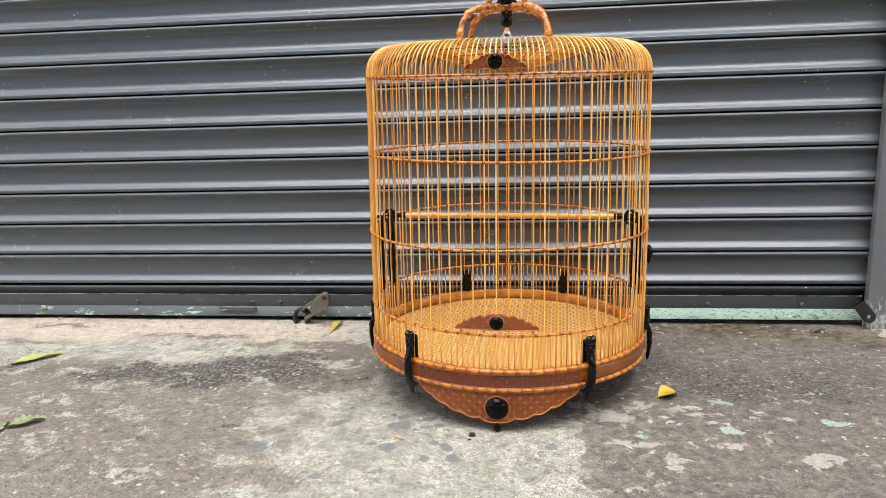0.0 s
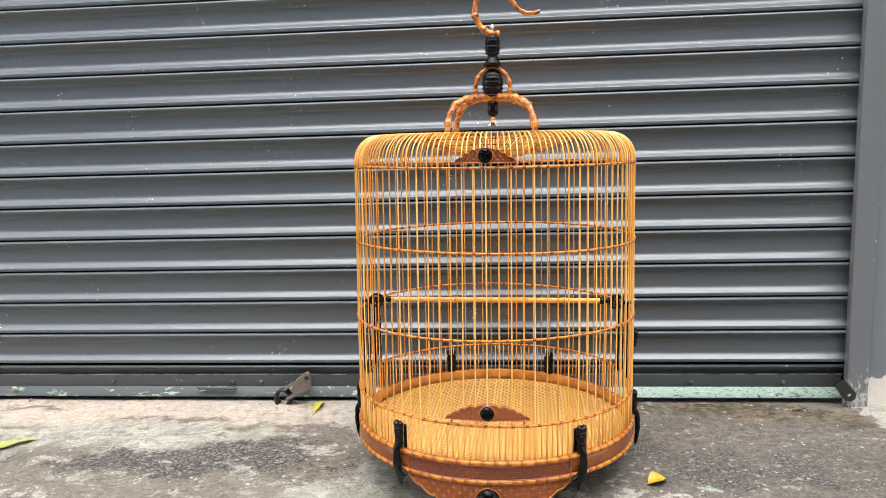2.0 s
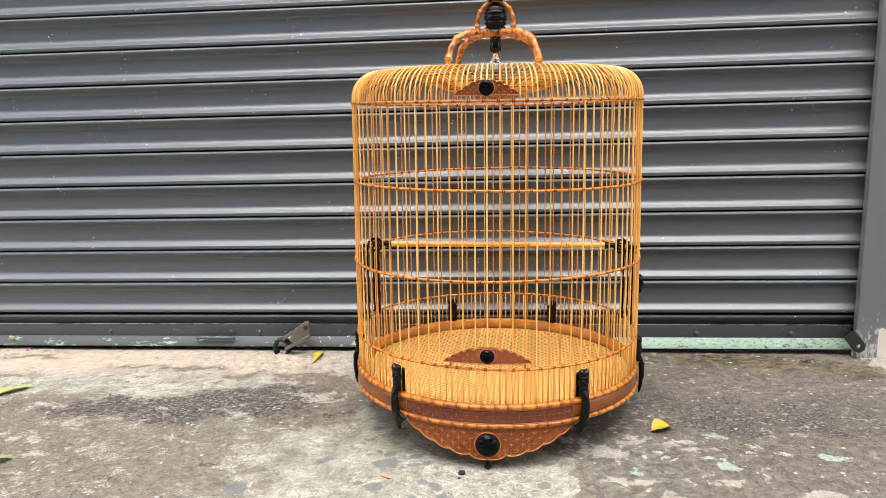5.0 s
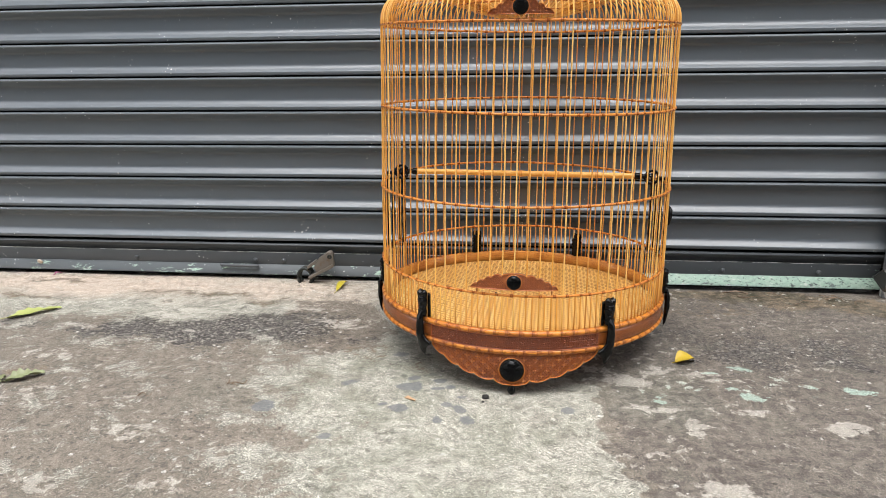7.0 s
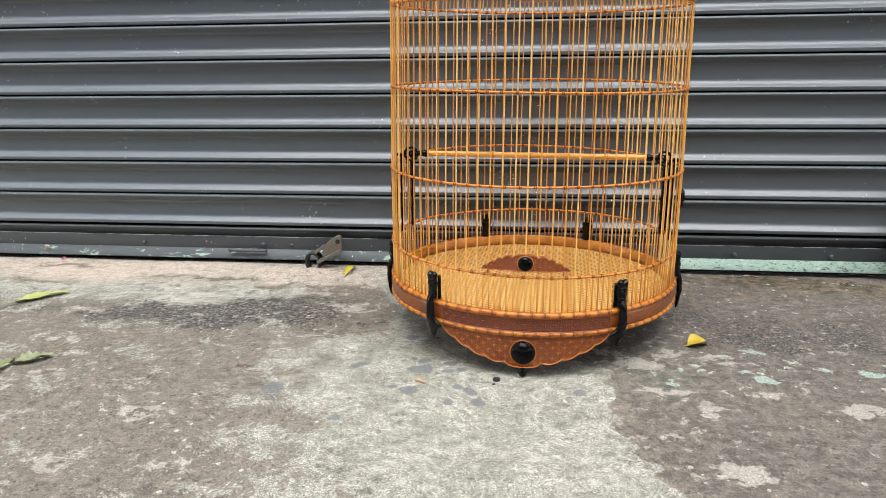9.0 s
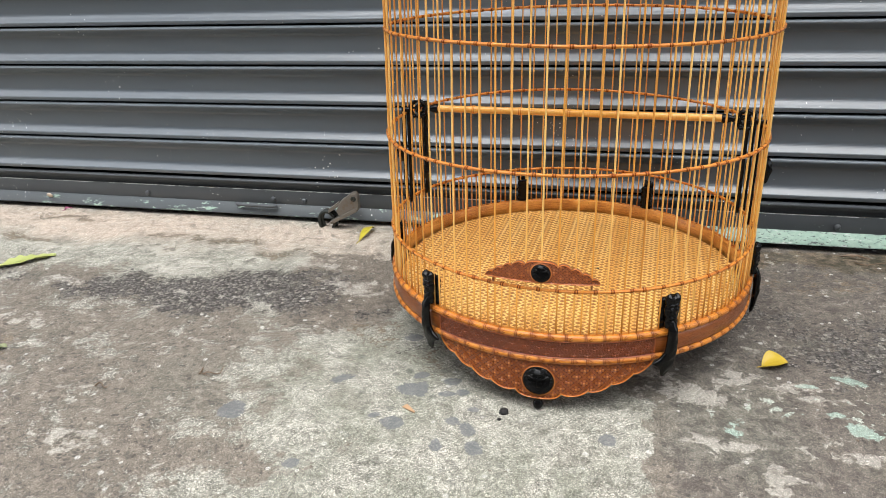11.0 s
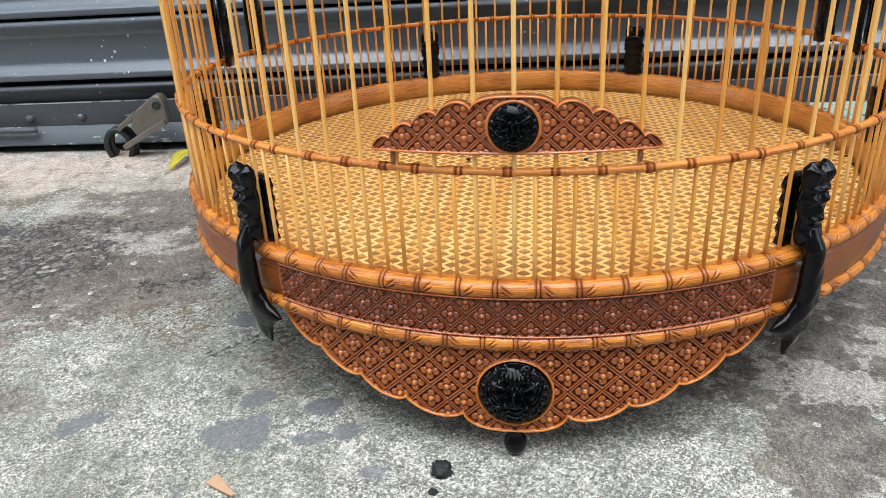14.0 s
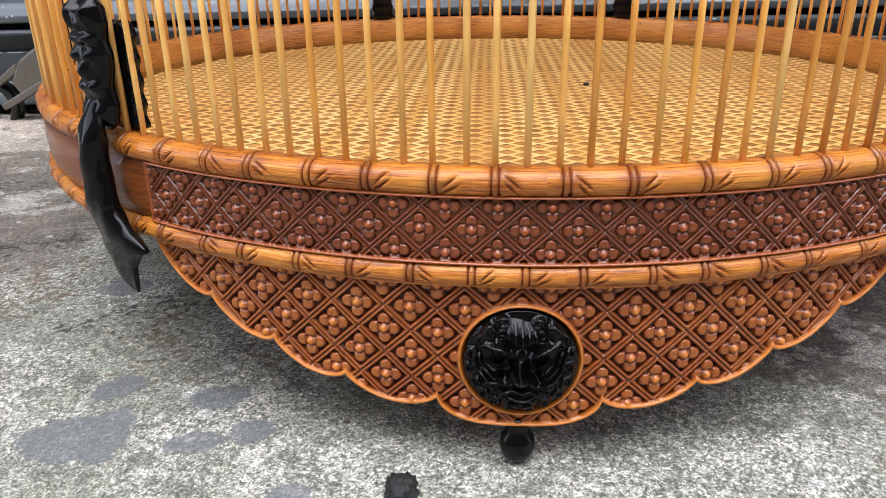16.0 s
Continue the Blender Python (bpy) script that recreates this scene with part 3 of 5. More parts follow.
    # the patch at (-0.10, -0.16) darkens the ground below the cage's front left
    moss = patches(wx, wy, [(-1.005, 0.237, 0.08, 0.016, 0.72), (-1.005, 0.12, 0.08, 0.024, 0.66), (-0.625, 0.163, 0.10, 0.022, 0.70), (-0.756, 0.173, 0.07, 0.014, 0.62), (-0.493, 0.136, 0.08, 0.024, 0.62), (-0.248, -0.107, 0.05, 0.04, 0.46), (-0.75, -0.23, 0.08, 0.05, 0.36), (0.303, 0.250, 0.10, 0.030, 1.0), (0.433, 0.240, 0.12, 0.038, 1.1), (0.559, 0.225, 0.12, 0.050, 1.2), (0.650, 0.190, 0.07, 0.050, 1.1), (0.42, 0.17, 0.25, 0.04, 0.42), (-0.10, -0.16, 0.08, 0.05, 0.40), (-0.40, 0.255, 0.06, 0.02, 0.5)])
    drop = 1.25 * patches(x + 0.3 * (wx - x), y + 0.3 * (wy - y), [(-0.152, -0.222, 0.0190, 0.0150, 1), (-0.108, -0.203, 0.0096, 0.0078, 1), (-0.150, -0.189, 0.0084, 0.0060, 0.9), (-0.096, -0.222, 0.0080, 0.0060, 0.9), (-0.113, -0.228, 0.0084, 0.0060, 1), (-0.161, -0.288, 0.0104, 0.0108, 1), (-0.181, -0.279, 0.0066, 0.0058, 0.9), (-0.075, -0.255, 0.0080, 0.0060, 0.9), (0.075, -0.268, 0.0100, 0.0086, 0.9), (-0.096, -0.281, 0.0084, 0.0072, 0.8), (-0.077, -0.290, 0.0084, 0.0090, 0.9), (-0.192, -0.099, 0.0130, 0.0100, 0.8), (-0.352, -0.297, 0.0144, 0.0144, 1), (-0.069, -0.317, 0.0100, 0.0090, 0.85), (-0.108, -0.317, 0.0070, 0.0090, 0.8), (-0.24, -0.37, 0.0108, 0.0096, 0.8), (-0.252, -0.215, 0.0096, 0.0084, 0.9)])
    mint = 1.1 * patches(sx, sy, [(0.22, -0.19, 0.08, 0.05, 0.34), (0.36, -0.16, 0.12, 0.06, 0.34), (0.339, -0.207, 0.022, 0.014, 0.70), (0.337, -0.107, 0.02, 0.009, 0.72), (0.290, -0.128, 0.014, 0.007, 0.66), (0.314, -0.175, 0.014, 0.008, 0.62), (0.487, -0.172, 0.022, 0.012, 0.74), (0.155, -0.19, 0.03, 0.015, 0.42), (0.20, -0.22, 0.02, 0.015, 0.42)])
    off = np.clip((np.maximum(np.abs(x) - 1.6, np.maximum(-1.2 - y, y - 0.4))) / 2.2, 0, 1)
    bare, tan, green = (v * (1 - off) + k * off for v, k in ((bare, 0.48), (tan, 0.0), (green, 0.2)))
    z = 0.0022 * (soft_noise(x, y, 0.11, 7) - 0.5) + 0.0012 * (soft_noise(x, y, 0.035, 8) - 0.5) - 0.0012 * np.clip(bare, 0, 1)
    z = np.where((np.abs(x) > 1.6) | (y < -1.5), 0.0, z)
    nx, ny = x.shape
    ids = np.arange(nx * ny).reshape(nx, ny)
    faces = np.stack([ids[:-1, :-1], ids[1:, :-1], ids[1:, 1:], ids[:-1, 1:]], -1).reshape(-1, 4).tolist()
    me = arrays("ground", np.stack([x, y, z], -1).reshape(-1, 3).tolist(), faces, [(k, v.ravel()) for k, v in (("bare", bare), ("white", white), ("green", green), ("tan", tan), ("moss", moss), ("dark", dark), ("drop", drop), ("mint", mint))])
    return tagged(finish("ground", me, M_GROUND), "worn grey concrete ground with stains and bare patches", "ground", kind="structure")


ground = lay_ground()

# ---- roller shutter, its post and the wall beside it ----
PITCH, JOINT, LEFT, RIGHT = 0.0697, 0.0835, -1.8, 0.712
SHUT = pose(0, 0.298, 0, 0, 0, 0)
shutter = tagged(new("roller_shutter"), "slate-grey painted steel roller shutter, closed", "roller shutter")
shutter.matrix_basis = SHUT


def sheet(profile, lo, hi, thick=0.0015, cuts=1):
    """A bent steel sheet running along x: (outward, height) pairs; solid."""
    bm = bmesh.new()
    rows = []
    for k in range(cuts + 1):
        x = lo + (hi - lo) * k / cuts
        rows.append([bm.verts.new((x, -o, h)) for o, h in profile] + [bm.verts.new((x, -o + thick, h)) for o, h in reversed(profile)])
    m = len(rows[0])
    for a, b in zip(rows, rows[1:]):
        for k in range(m):
            bm.faces.new((a[k], b[k], b[(k + 1) % m], a[(k + 1) % m]))
    bm.faces.new(rows[0])
    bm.faces.new(rows[-1][::-1])
    bmesh.ops.recalc_face_normals(bm, faces=bm.faces)
    return bm


SLAT = [(0.0010, 0.0672), (0.0095, 0.0677), (0.0118, 0.0673), (0.0134, 0.0662), (0.0141, 0.0646), (0.0138, 0.0630), (0.0124, 0.0614), (0.0072, 0.0574), (0.0034, 0.0544), (0.0010, 0.0515), (0.0, 0.0485), (0.0, 0.0350), (0.0001, 0.0238), (0.0005, 0.0214), (0.0013, 0.0191), (0.0025, 0.0170),
        (0.0042, 0.0147), (0.0061, 0.0126), (0.0080, 0.0108), (0.0090, 0.0099), (0.0099, 0.0090), (0.0104, 0.0080), (0.0104, 0.0068), (0.0098, 0.0034), (0.0090, 0.0020), (0.0076, 0.0014), (0.0010, 0.0012)]
first_slat = part("slat", sheet(SLAT, LEFT, RIGHT), M_SLAT, shutter, smooth=False)
first_slat.location.z = JOINT
for k in range(1, 34):
    share(first_slat, "slat", pose(0, 0, JOINT + k * PITCH), shutter)
part("bottom_slat", sheet([(0.0010, 0.0786), (0.0070, 0.0790), (0.0098, 0.0784), (0.0114, 0.0770), (0.0118, 0.0754), (0.0108, 0.0736), (0.0040, 0.0690), (0.0, 0.0650), (0.0, 0.0500)], LEFT, RIGHT), M_BAR_PAINT, shutter)
part("bottom_bar", sheet([(0.0010, 0.0585), (0.0042, 0.0585), (0.0046, 0.0575), (0.0046, 0.0290), (0.0040, 0.0280)], LEFT, RIGHT - 0.012), M_BAR_PAINT, shutter, "dark steel bottom bar with chipped paint")
bm = bmesh.new()
box(bm, (LEFT, -0.0049, 0.0574), (RIGHT - 0.013, -0.0040, 0.0586))
part("bar_edge", bm, M_EDGE, shutter, "pale worn edge of the bottom bar", smooth=False)
part("bottom_ledge", sheet([(0.0030, 0.0315), (0.0065, 0.0300), (0.0135, 0.0115), (0.0140, 0.0102), (0.0130, 0.0095), (0.0, 0.0095)], LEFT, RIGHT - 0.010), M_LEDGE, shutter, "steel ledge with flaking mint-green paint")
# added sheet behind the slats, black so that the gaps read as shade
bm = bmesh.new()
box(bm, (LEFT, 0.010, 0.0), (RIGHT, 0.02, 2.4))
part("gap_shade_sheet", bm, M_GAP_SHADE, shutter, smooth=False)
for bx in (-0.86, -0.585, -0.52, 0.40, 0.585):
    bm = bmesh.new()
    lathe(bm, [(0.0052, 0.0), (0.0050, -0.0018), (0.0038, -0.0036), (0.0012, -0.0046)], 14, (bx, -0.0046, 0.040), "y")
    part("rivet", bm, M_BAR_PAINT, shutter)
bm = bmesh.new()
tube(bm, [(-0.66, -0.012, 0.030), (-0.655, -0.016, 0.0295), (-0.58, -0.016, 0.029), (-0.575, -0.012, 0.029)], 0.0034, 8)
part("slide_bolt", bm, M_BAR_PAINT, shutter)

post = tagged(new("guide_post"), "slate-grey painted steel guide post beside the shutter", "post", kind="structure")
post.matrix_basis = SHUT @ pose(0, 0, 0, 0, 0.1, 0)
bm = bmesh.new()
box(bm, (0.6990, -0.034, 0.0), (0.7400, -0.0302, 2.6), 0.0016)
part("front_flange", bm, M_POST, post, smooth=False)
bm = bmesh.new()
box(bm, (0.6990, -0.0300, 0.0), (0.7030, -0.0152, 2.6), 0.001)
part("lip", bm, M_POST, post, smooth=False)
bm = bmesh.new()
box(bm, (0.716, -0.0300, 0.0), (0.7340, 0.03, 2.6))
part("web", bm, M_POST, post, smooth=False)

hasp = tagged(new("hasp_plate"), "dark steel hasp plate with a round hole, on the post's foot", "hasp")
hasp.matrix_basis = SHUT
bm = bmesh.new()
outer, inner = [], []
for k in range(40):
    a = 2 * math.pi * k / 40
    p = Vector((math.cos(a) * 0.0124, 0, math.sin(a) * 0.0124))
    d = Vector((-0.62, 0, 0.785))
    if p.dot(d) > 0:
        side = p - d * p.dot(d)
        p = side * (1.0 if abs(side.length) < 0.0118 else 0.98) + d * (min(1.0, p.dot(d) / 0.0050) * 0.032)
    outer.append(p)
    inner.append(Vector((math.cos(a), 0, math.sin(a))) * 0.0050)
ringset = [[bm.verts.new(p + Vector((0, y, 0))) for p in pts] for pts in (outer, inner) for y in (0.0, 0.005)]
of, ob_, if_, ib = ringset
for k in range(40):
    j = (k + 1) % 40
    for q in ((of[k], of[j], if_[j], if_[k]), (ob_[k], ib[k], ib[j], ob_[j]), (of[k], ob_[k], ob_[j], of[j]), (if_[k], if_[j], ib[j], ib[k])):
        bm.faces.new(q)
bmesh.ops.recalc_face_normals(bm, faces=bm.faces)
plate = part("plate", bm, M_IRON, hasp, smooth=False)
plate.location = (0.7010, -0.0425, 0.026)
bm = bmesh.new()
lathe(bm, [(0.0010, 0.006), (0.0047, 0.006), (0.0047, 0.0022), (0.0044, 0.0012), (0.0010, 0.0010)], 18, (0.7010, -0.0425, 0.026), "y")
part("bolt_end", bm, M_SILVER, hasp, "bright worn bolt end")

wall = bmesh.new()
box(wall, (0.7345, -0.022, -0.05), (5.0, 0.20, 2.6))
wall_east = tagged(part("wall_north", wall, M_WALL, smooth=False), "grey painted plaster wall with bare white foot", "wall", kind="structure")
wall_east.matrix_basis = SHUT
# unseen fill walls; the upper one stands tall to narrow the sky overhead
for nm, lo, hi in (("wall_north_left", (-4.0, -0.016, -0.05), (LEFT + 0.01, 0.20, 2.6)), ("lintel", (-4.0, -0.016, 2.4), (5.0, 0.20, 5.5))):
    bm = bmesh.new()
    box(bm, lo, hi)
    o = tagged(part(nm, bm, M_WALL, smooth=False), "plain grey plaster wall filled in out of view round the shutter", "wall", kind="structure")
    o.matrix_basis = SHUT

# added wall behind the viewer, never in view: blocks low sky, darkens reflections
bm = bmesh.new()
box(bm, (-30.0, -4.2, -0.05), (30.0, -4.0, 4.4))
tagged(part("wall_south", bm, M_SKY_BLOCK, smooth=False), "plain dark grey wall added out of view to block low sky", "wall", kind="structure")

shell = bmesh.new()
lathe(shell, [(0.0010, 0.0), (0.0050, 0.0), (0.0066, -0.0016), (0.0058, -0.0034), (0.0034, -0.0046), (0.0020, -0.0036), (0.0010, -0.0050)], 20, (0, 0, 0), "y")
snail = tagged(part("snail_shell", shell, M_SHELL), "small pale round snail shell stuck to the shutter bar", "shell")
snail.matrix_basis = SHUT @ pose(-1.09, -0.0118, 0.0285, 35)


# ---- birdcage ----
N_BARS = 84
STEP = 360 / N_BARS
RINGS = [(0.5175, 0.2292), (0.3966, 0.2298), (0.2725, 0.2312), (0.1488, 0.2308)]
cage = tagged(new("birdcage"), "round honey bamboo birdcage with carved skirts and black mounts", "birdcage")
cage.matrix_basis = pose(-0.0012, 0.0, -0.0028, -1.0, 0.67, -1.3)


def bar_radius(h):
    return np.interp(h, [0.09, 0.147, 0.2725, 0.3966, 0.5175], [0.2302, 0.2308, 0.2312, 0.2298, 0.2292])


def dome(first=0.518):
    """(radius, height) down the dome: up the wall, over the shoulder, down to the sunken hub."""
    pts = [(float(bar_radius(first)), first), (0.2292, 0.5255)]
    for k in range(1, 9):
        a = radians(90 * k / 8)
        pts.append((0.1902 + 0.039 * math.cos(a), 0.5255 + 0.0405 * math.sin(a)))
    pts += [(0.170, 0.5650), (0.145, 0.5600), (0.120, 0.5525), (0.095, 0.5440), (0.070, 0.5360), (0.046, 0.5305), (0.030, 0.5285)]
    return pts


def bar_path(lo, hi, n):
    return [(float(bar_radius(h)), h) for h in np.linspace(lo, hi, n)]


def one_bar(name, pts, r, taper=None):
    bm = bmesh.new()
    tube(bm, [(0, -q, h) for q, h in pts], taper if taper else r, 8)
    return part(name, bm, M_BAR, cage)


long_pts = bar_path(0.093, 0.5, 12) + dome()
long_r = [0.00104 if h < 0.52 else 0.00108 for q, h in long_pts]
bars = one_bar("bar", long_pts, 0.0016, long_r)
low_bar = one_bar("short_bar", bar_path(0.093, 0.1496, 4), 0.00098)
top_bar = one_bar("dome_bar", dome(0.5160)[:16], 0.00108)
rng = random.Random(3)
for k in range(N_BARS):
    for first, name, off in ((bars, "bar", 0.0), (low_bar, "short_bar", 0.5), (top_bar, "dome_bar", 0.5)):
        a = (k + off) * STEP + rng.uniform(-0.13, 0.13) + 0.12
        m = Matrix.Rotation(radians(a), 4, "Z") @ Matrix.Rotation(radians(rng.uniform(-0.12, 0.12)), 4, "Y")
        if k == 0:
            first.matrix_basis = m
        else:
            share(first, name, m, cage)


def hoop(name, R, h, half_h, half_w, mat, nodes=78, steps=12, bulge=0.10, cut_w=0.042, phase=0.0, diag=0.0, wobble=0.0, sides=10):
    """A closed rail round the cage, swelling at each bamboo joint, with a pair of cut lines at it and a slanting leaf cut."""
    n = nodes * steps
    verts, cut, arc, girth = [], [], [], []
    rr = random.Random(5)
    shift = [rr.uniform(-0.17, 0.17) for _ in range(nodes + 1)]
    knot = [rr.uniform(0.45, 1.25) for _ in range(nodes + 1)]
    slant = [rr.choice((-1, 1)) for _ in range(nodes + 1)]
    for i in range(n):
        u = i / steps + phase
        cell = int(math.floor(u)) % nodes
        f = u - math.floor(u) - 0.5 - shift[cell]
        swell = 1 + bulge * knot[cell] * math.exp(-(f / 0.16) ** 2)
        a = 2 * math.pi * (i / n)
        for k in range(sides):
            b = 2 * math.pi * k / sides
            line = max(math.exp(-(((f - s * 0.065) / cut_w) ** 2)) for s in (-1, 1))
            leaf = 0.0
            if diag:
                for base, lean, k in ((0.20, 0.10, 1.0), (0.29, 0.13, 0.9), (-0.22, 0.10, 0.8)):
                    g = (f - slant[cell] * (base - lean * math.sin(b))) / 0.020
                    leaf = max(leaf, k * diag * math.exp(-g * g) * (1 if math.cos(b) > -0.2 else 0))
            c = max(line, leaf)
            w = swell * (1 - 0.13 * c) * (1 + 0.05 * noise.noise(Vector((a * 90, b * 1.3, h * 900))))
            q = R + half_w * w * math.cos(b) + wobble * math.sin(a * 3 + h * 40)
            verts.append((q * math.sin(a), -q * math.cos(a), h + half_h * w * math.sin(b) + wobble * 1.5 * math.sin(a * 2 + h * 70)))
            cut.append(c)
            arc.append(a * R if i else 0.0)
            girth.append(abs(b - math.pi) * 1.3 + 7 * h)
    faces = [((i * sides + k), (i * sides + (k + 1) % sides), ((i + 1) % n * sides + (k + 1) % sides), ((i + 1) % n * sides + k)) for i in range(n) for k in range(sides)]
    me = arrays(name, verts, [f[::-1] for f in faces], [("cut", cut), ("arc", arc), ("girth", girth)])
    return finish(name, me, mat, cage)


for h, R in RINGS:
    hoop("ring_hoop", R, h, 0.0018, 0.0021, M_RINGN, nodes=76, bulge=0.50, wobble=0.0009, phase=0.23 + 3 * h, sides=8, steps=18, cut_w=0.05, diag=0.5)
for R, h in ((0.140, 0.5568), (0.112, 0.5482), (0.085, 0.5388)):
    hoop("dome_ring", R, h, 0.0010, 0.0012, M_RINGN, nodes=40, bulge=0.25, wobble=0.0006, phase=R, sides=8, steps=6, cut_w=0.06)


def carved_rail(name, R, h, half_h, half_w, nodes, phase, seed):
    """A base rail cut like bamboo: a raised collar between two cuts at each joint, and two slanting leaf cuts after it."""
    steps = 46
    b = np.r_[np.linspace(-1.75, 1.75, 32), np.linspace(2.1, 4.18, 7)]
    n, m = nodes * steps, len(b)
    rr = np.random.RandomState(seed)
    shift, slant, pull = rr.uniform(-0.12, 0.12, nodes), rr.choice((-1, 1), nodes), rr.uniform(0.7, 1.2, nodes)
    u = np.arange(n) / steps
    cell = np.floor(u).astype(int)
    F = (u - cell - 0.35 - shift[cell])[:, None]
    S, K = slant[cell][:, None], pull[cell][:, None]
    B = np.broadcast_to(np.where(b > math.pi, b - 2 * math.pi, b)[None, :], (n, m))
    A = (2 * math.pi * (u + phase) / nodes)[:, None]
    line = np.maximum(np.exp(-((F - 0.055) / 0.020) ** 2), np.exp(-((F + 0.055) / 0.020) ** 2))
    leaf_cut = np.zeros((n, m))
    for start, at, reach in ((0.09, -0.85, 0.34), (0.12, -0.30, 0.26)):
        T = np.clip((F - start) / reach, 0, 1)
        leaf_cut = np.maximum(leaf_cut, np.sin(math.pi * T) ** 0.6 * np.exp(-(((B * S - at - 1.15 * K * T) / (0.17 - 0.06 * T)) ** 2)))
    cut = np.clip(np.maximum(line, leaf_cut), 0, 1)
    collar = np.exp(-(F / 0.045) ** 4)
    swell = 1 + 0.05 * np.exp(-(F / 0.2) ** 2) + 0.03 * collar
    w = swell * (1 - 0.15 * cut) * (0.985 + 0.05 * soft_noise(A * R + 0 * B, B * 0.004, 0.0035, seed))
    q = R + half_w * w * np.cos(B)
    z = h + half_h * w * np.sin(B)
    stain = np.clip(np.exp(-(F / 0.13) ** 2) + 0.5 * np.exp(-((F - 0.2) / 0.14) ** 2) * (B * S < 0.2), 0, 1) * (0.35 + 0.65 * soft_noise(A * R + 0 * B, B * 0.004, 0.009, seed + 1))
    verts = np.stack([q * np.sin(A), -q * np.cos(A), z], -1).reshape(-1, 3).tolist()
    ids = np.arange(n * m).reshape(n, m)
    nxt, up = np.roll(ids, -1, 0), np.roll(ids, -1, 1)
    faces = np.stack([ids, nxt, np.roll(nxt, -1, 1), up], -1).reshape(-1, 4).tolist()
    me = arrays(name, verts, faces, [("cut", cut.ravel()), ("stain", stain.ravel()), ("arc", (A * R + 0 * B).ravel()), ("girth", (np.abs(B) * 1.3 + 7 * h).ravel())])
    return finish(name, me, M_RAIL, cage)


carved_rail("top_rail", 0.2302, 0.0922, 0.0042, 0.0049, 78, 0.3, 11)
carved_rail("bottom_rail", 0.2308, 0.0646, 0.0037, 0.0044, 84, 0.7, 12)


def turned_ring(name, profile, mat, n=160):
    verts = [(r * math.sin(2 * math.pi * i / n), -r * math.cos(2 * math.pi * i / n), h) for i in range(n) for r, h in profile]
    m = len(profile)
    faces = [(i * m + k, (i + 1) % n * m + k, (i + 1) % n * m + (k + 1) % m, i * m + (k + 1) % m) for i in range(n) for k in range(m)]
    arc = [abs(i - n / 2) / n * 6.283 * r for i in range(n) for r, h in profile]
    girth = [h / 0.003 for i in range(n) for r, h in profile]
    ob = finish(name, arrays(name, verts, faces, [("arc", arc), ("girth", girth)]), mat, cage)
    bm = bmesh.new()
    bm.from_mesh(ob.data)
    bmesh.ops.recalc_face_normals(bm, faces=bm.faces)
    bm.to_mesh(ob.data)
    bm.free()
    return ob


band = turned_ring("base_band", [(0.2305, 0.0897), (0.2318, 0.0882), (0.2321, 0.0845), (0.2322, 0.0784), (0.2321, 0.0725), (0.2318, 0.0690), (0.2300, 0.0674), (0.2272, 0.0674), (0.2272, 0.0897)], M_BAND, 360)
for v in band.data.vertices:
    r, deg = math.hypot(v.co.x, v.co.y), math.degrees(math.atan2(v.co.x, -v.co.y))
    away = abs((deg + 60) % 120 - 60) - 31.6
    if r > 0.2310 and away > 0:
        k = 1 + min(1.0, away / 2.0) * 0.0020 * math.cos((v.co.z - 0.0785) / 0.0110 * 1.2) / r
        v.co.x, v.co.y = v.co.x * k, v.co.y * k
turned_ring("inner_hoop", [(0.2286, 0.0905), (0.2286, 0.0950), (0.2278, 0.0958), (0.2258, 0.0958), (0.2250, 0.0950), (0.2250, 0.0625), (0.2268, 0.0625), (0.2268, 0.0905)], M_HOOP)


def lattice(s, h, px, py):
    """Carved relief, 0 to 1: crossing fillets with a four-petalled flower in each field."""
    u, v = s / px + h / py, s / px - h / py
    a, b = u - np.floor(u) - 0.5, v - np.floor(v) - 0.5
    line = np.minimum(0.5 - np.abs(a), 0.5 - np.abs(b))
    # flat fillets with a fine groove along the middle
    ridge = np.clip(1.5 * np.exp(-((line / 0.098) ** 6)), 0, 1) * (0.58 - 0.30 * np.exp(-((line / 0.020) ** 2)))
    x, y = px * (a + b) / 2, py * (a - b) / 2
    out = np.maximum(ridge, 0.0)
    unit = (px + py) / 2
    out = np.maximum(out, 0.42 * np.clip((0.205 - np.hypot(x, y) / unit) / 0.03, 0, 1))
    for ox, oy in ((0.185, 0), (-0.185, 0), (0, 0.185), (0, -0.185)):
        d = np.hypot(x / unit - ox, y / unit - oy) / 0.135
        petal = np.clip(1 - d ** 2, 0, 1) ** 0.4
        out = np.maximum(out, 0.80 * petal - 0.20 * np.exp(-((d / 0.60) ** 2)))
    far = np.hypot(x, y) / unit
    out = out - 0.16 * np.exp(-(((far - 0.120) / 0.018) ** 2))
    boss = np.clip(1 - (far / 0.108) ** 2, 0, 1) ** 0.5
    return np.clip(np.maximum(out, 0.94 * boss), 0.0, 1)


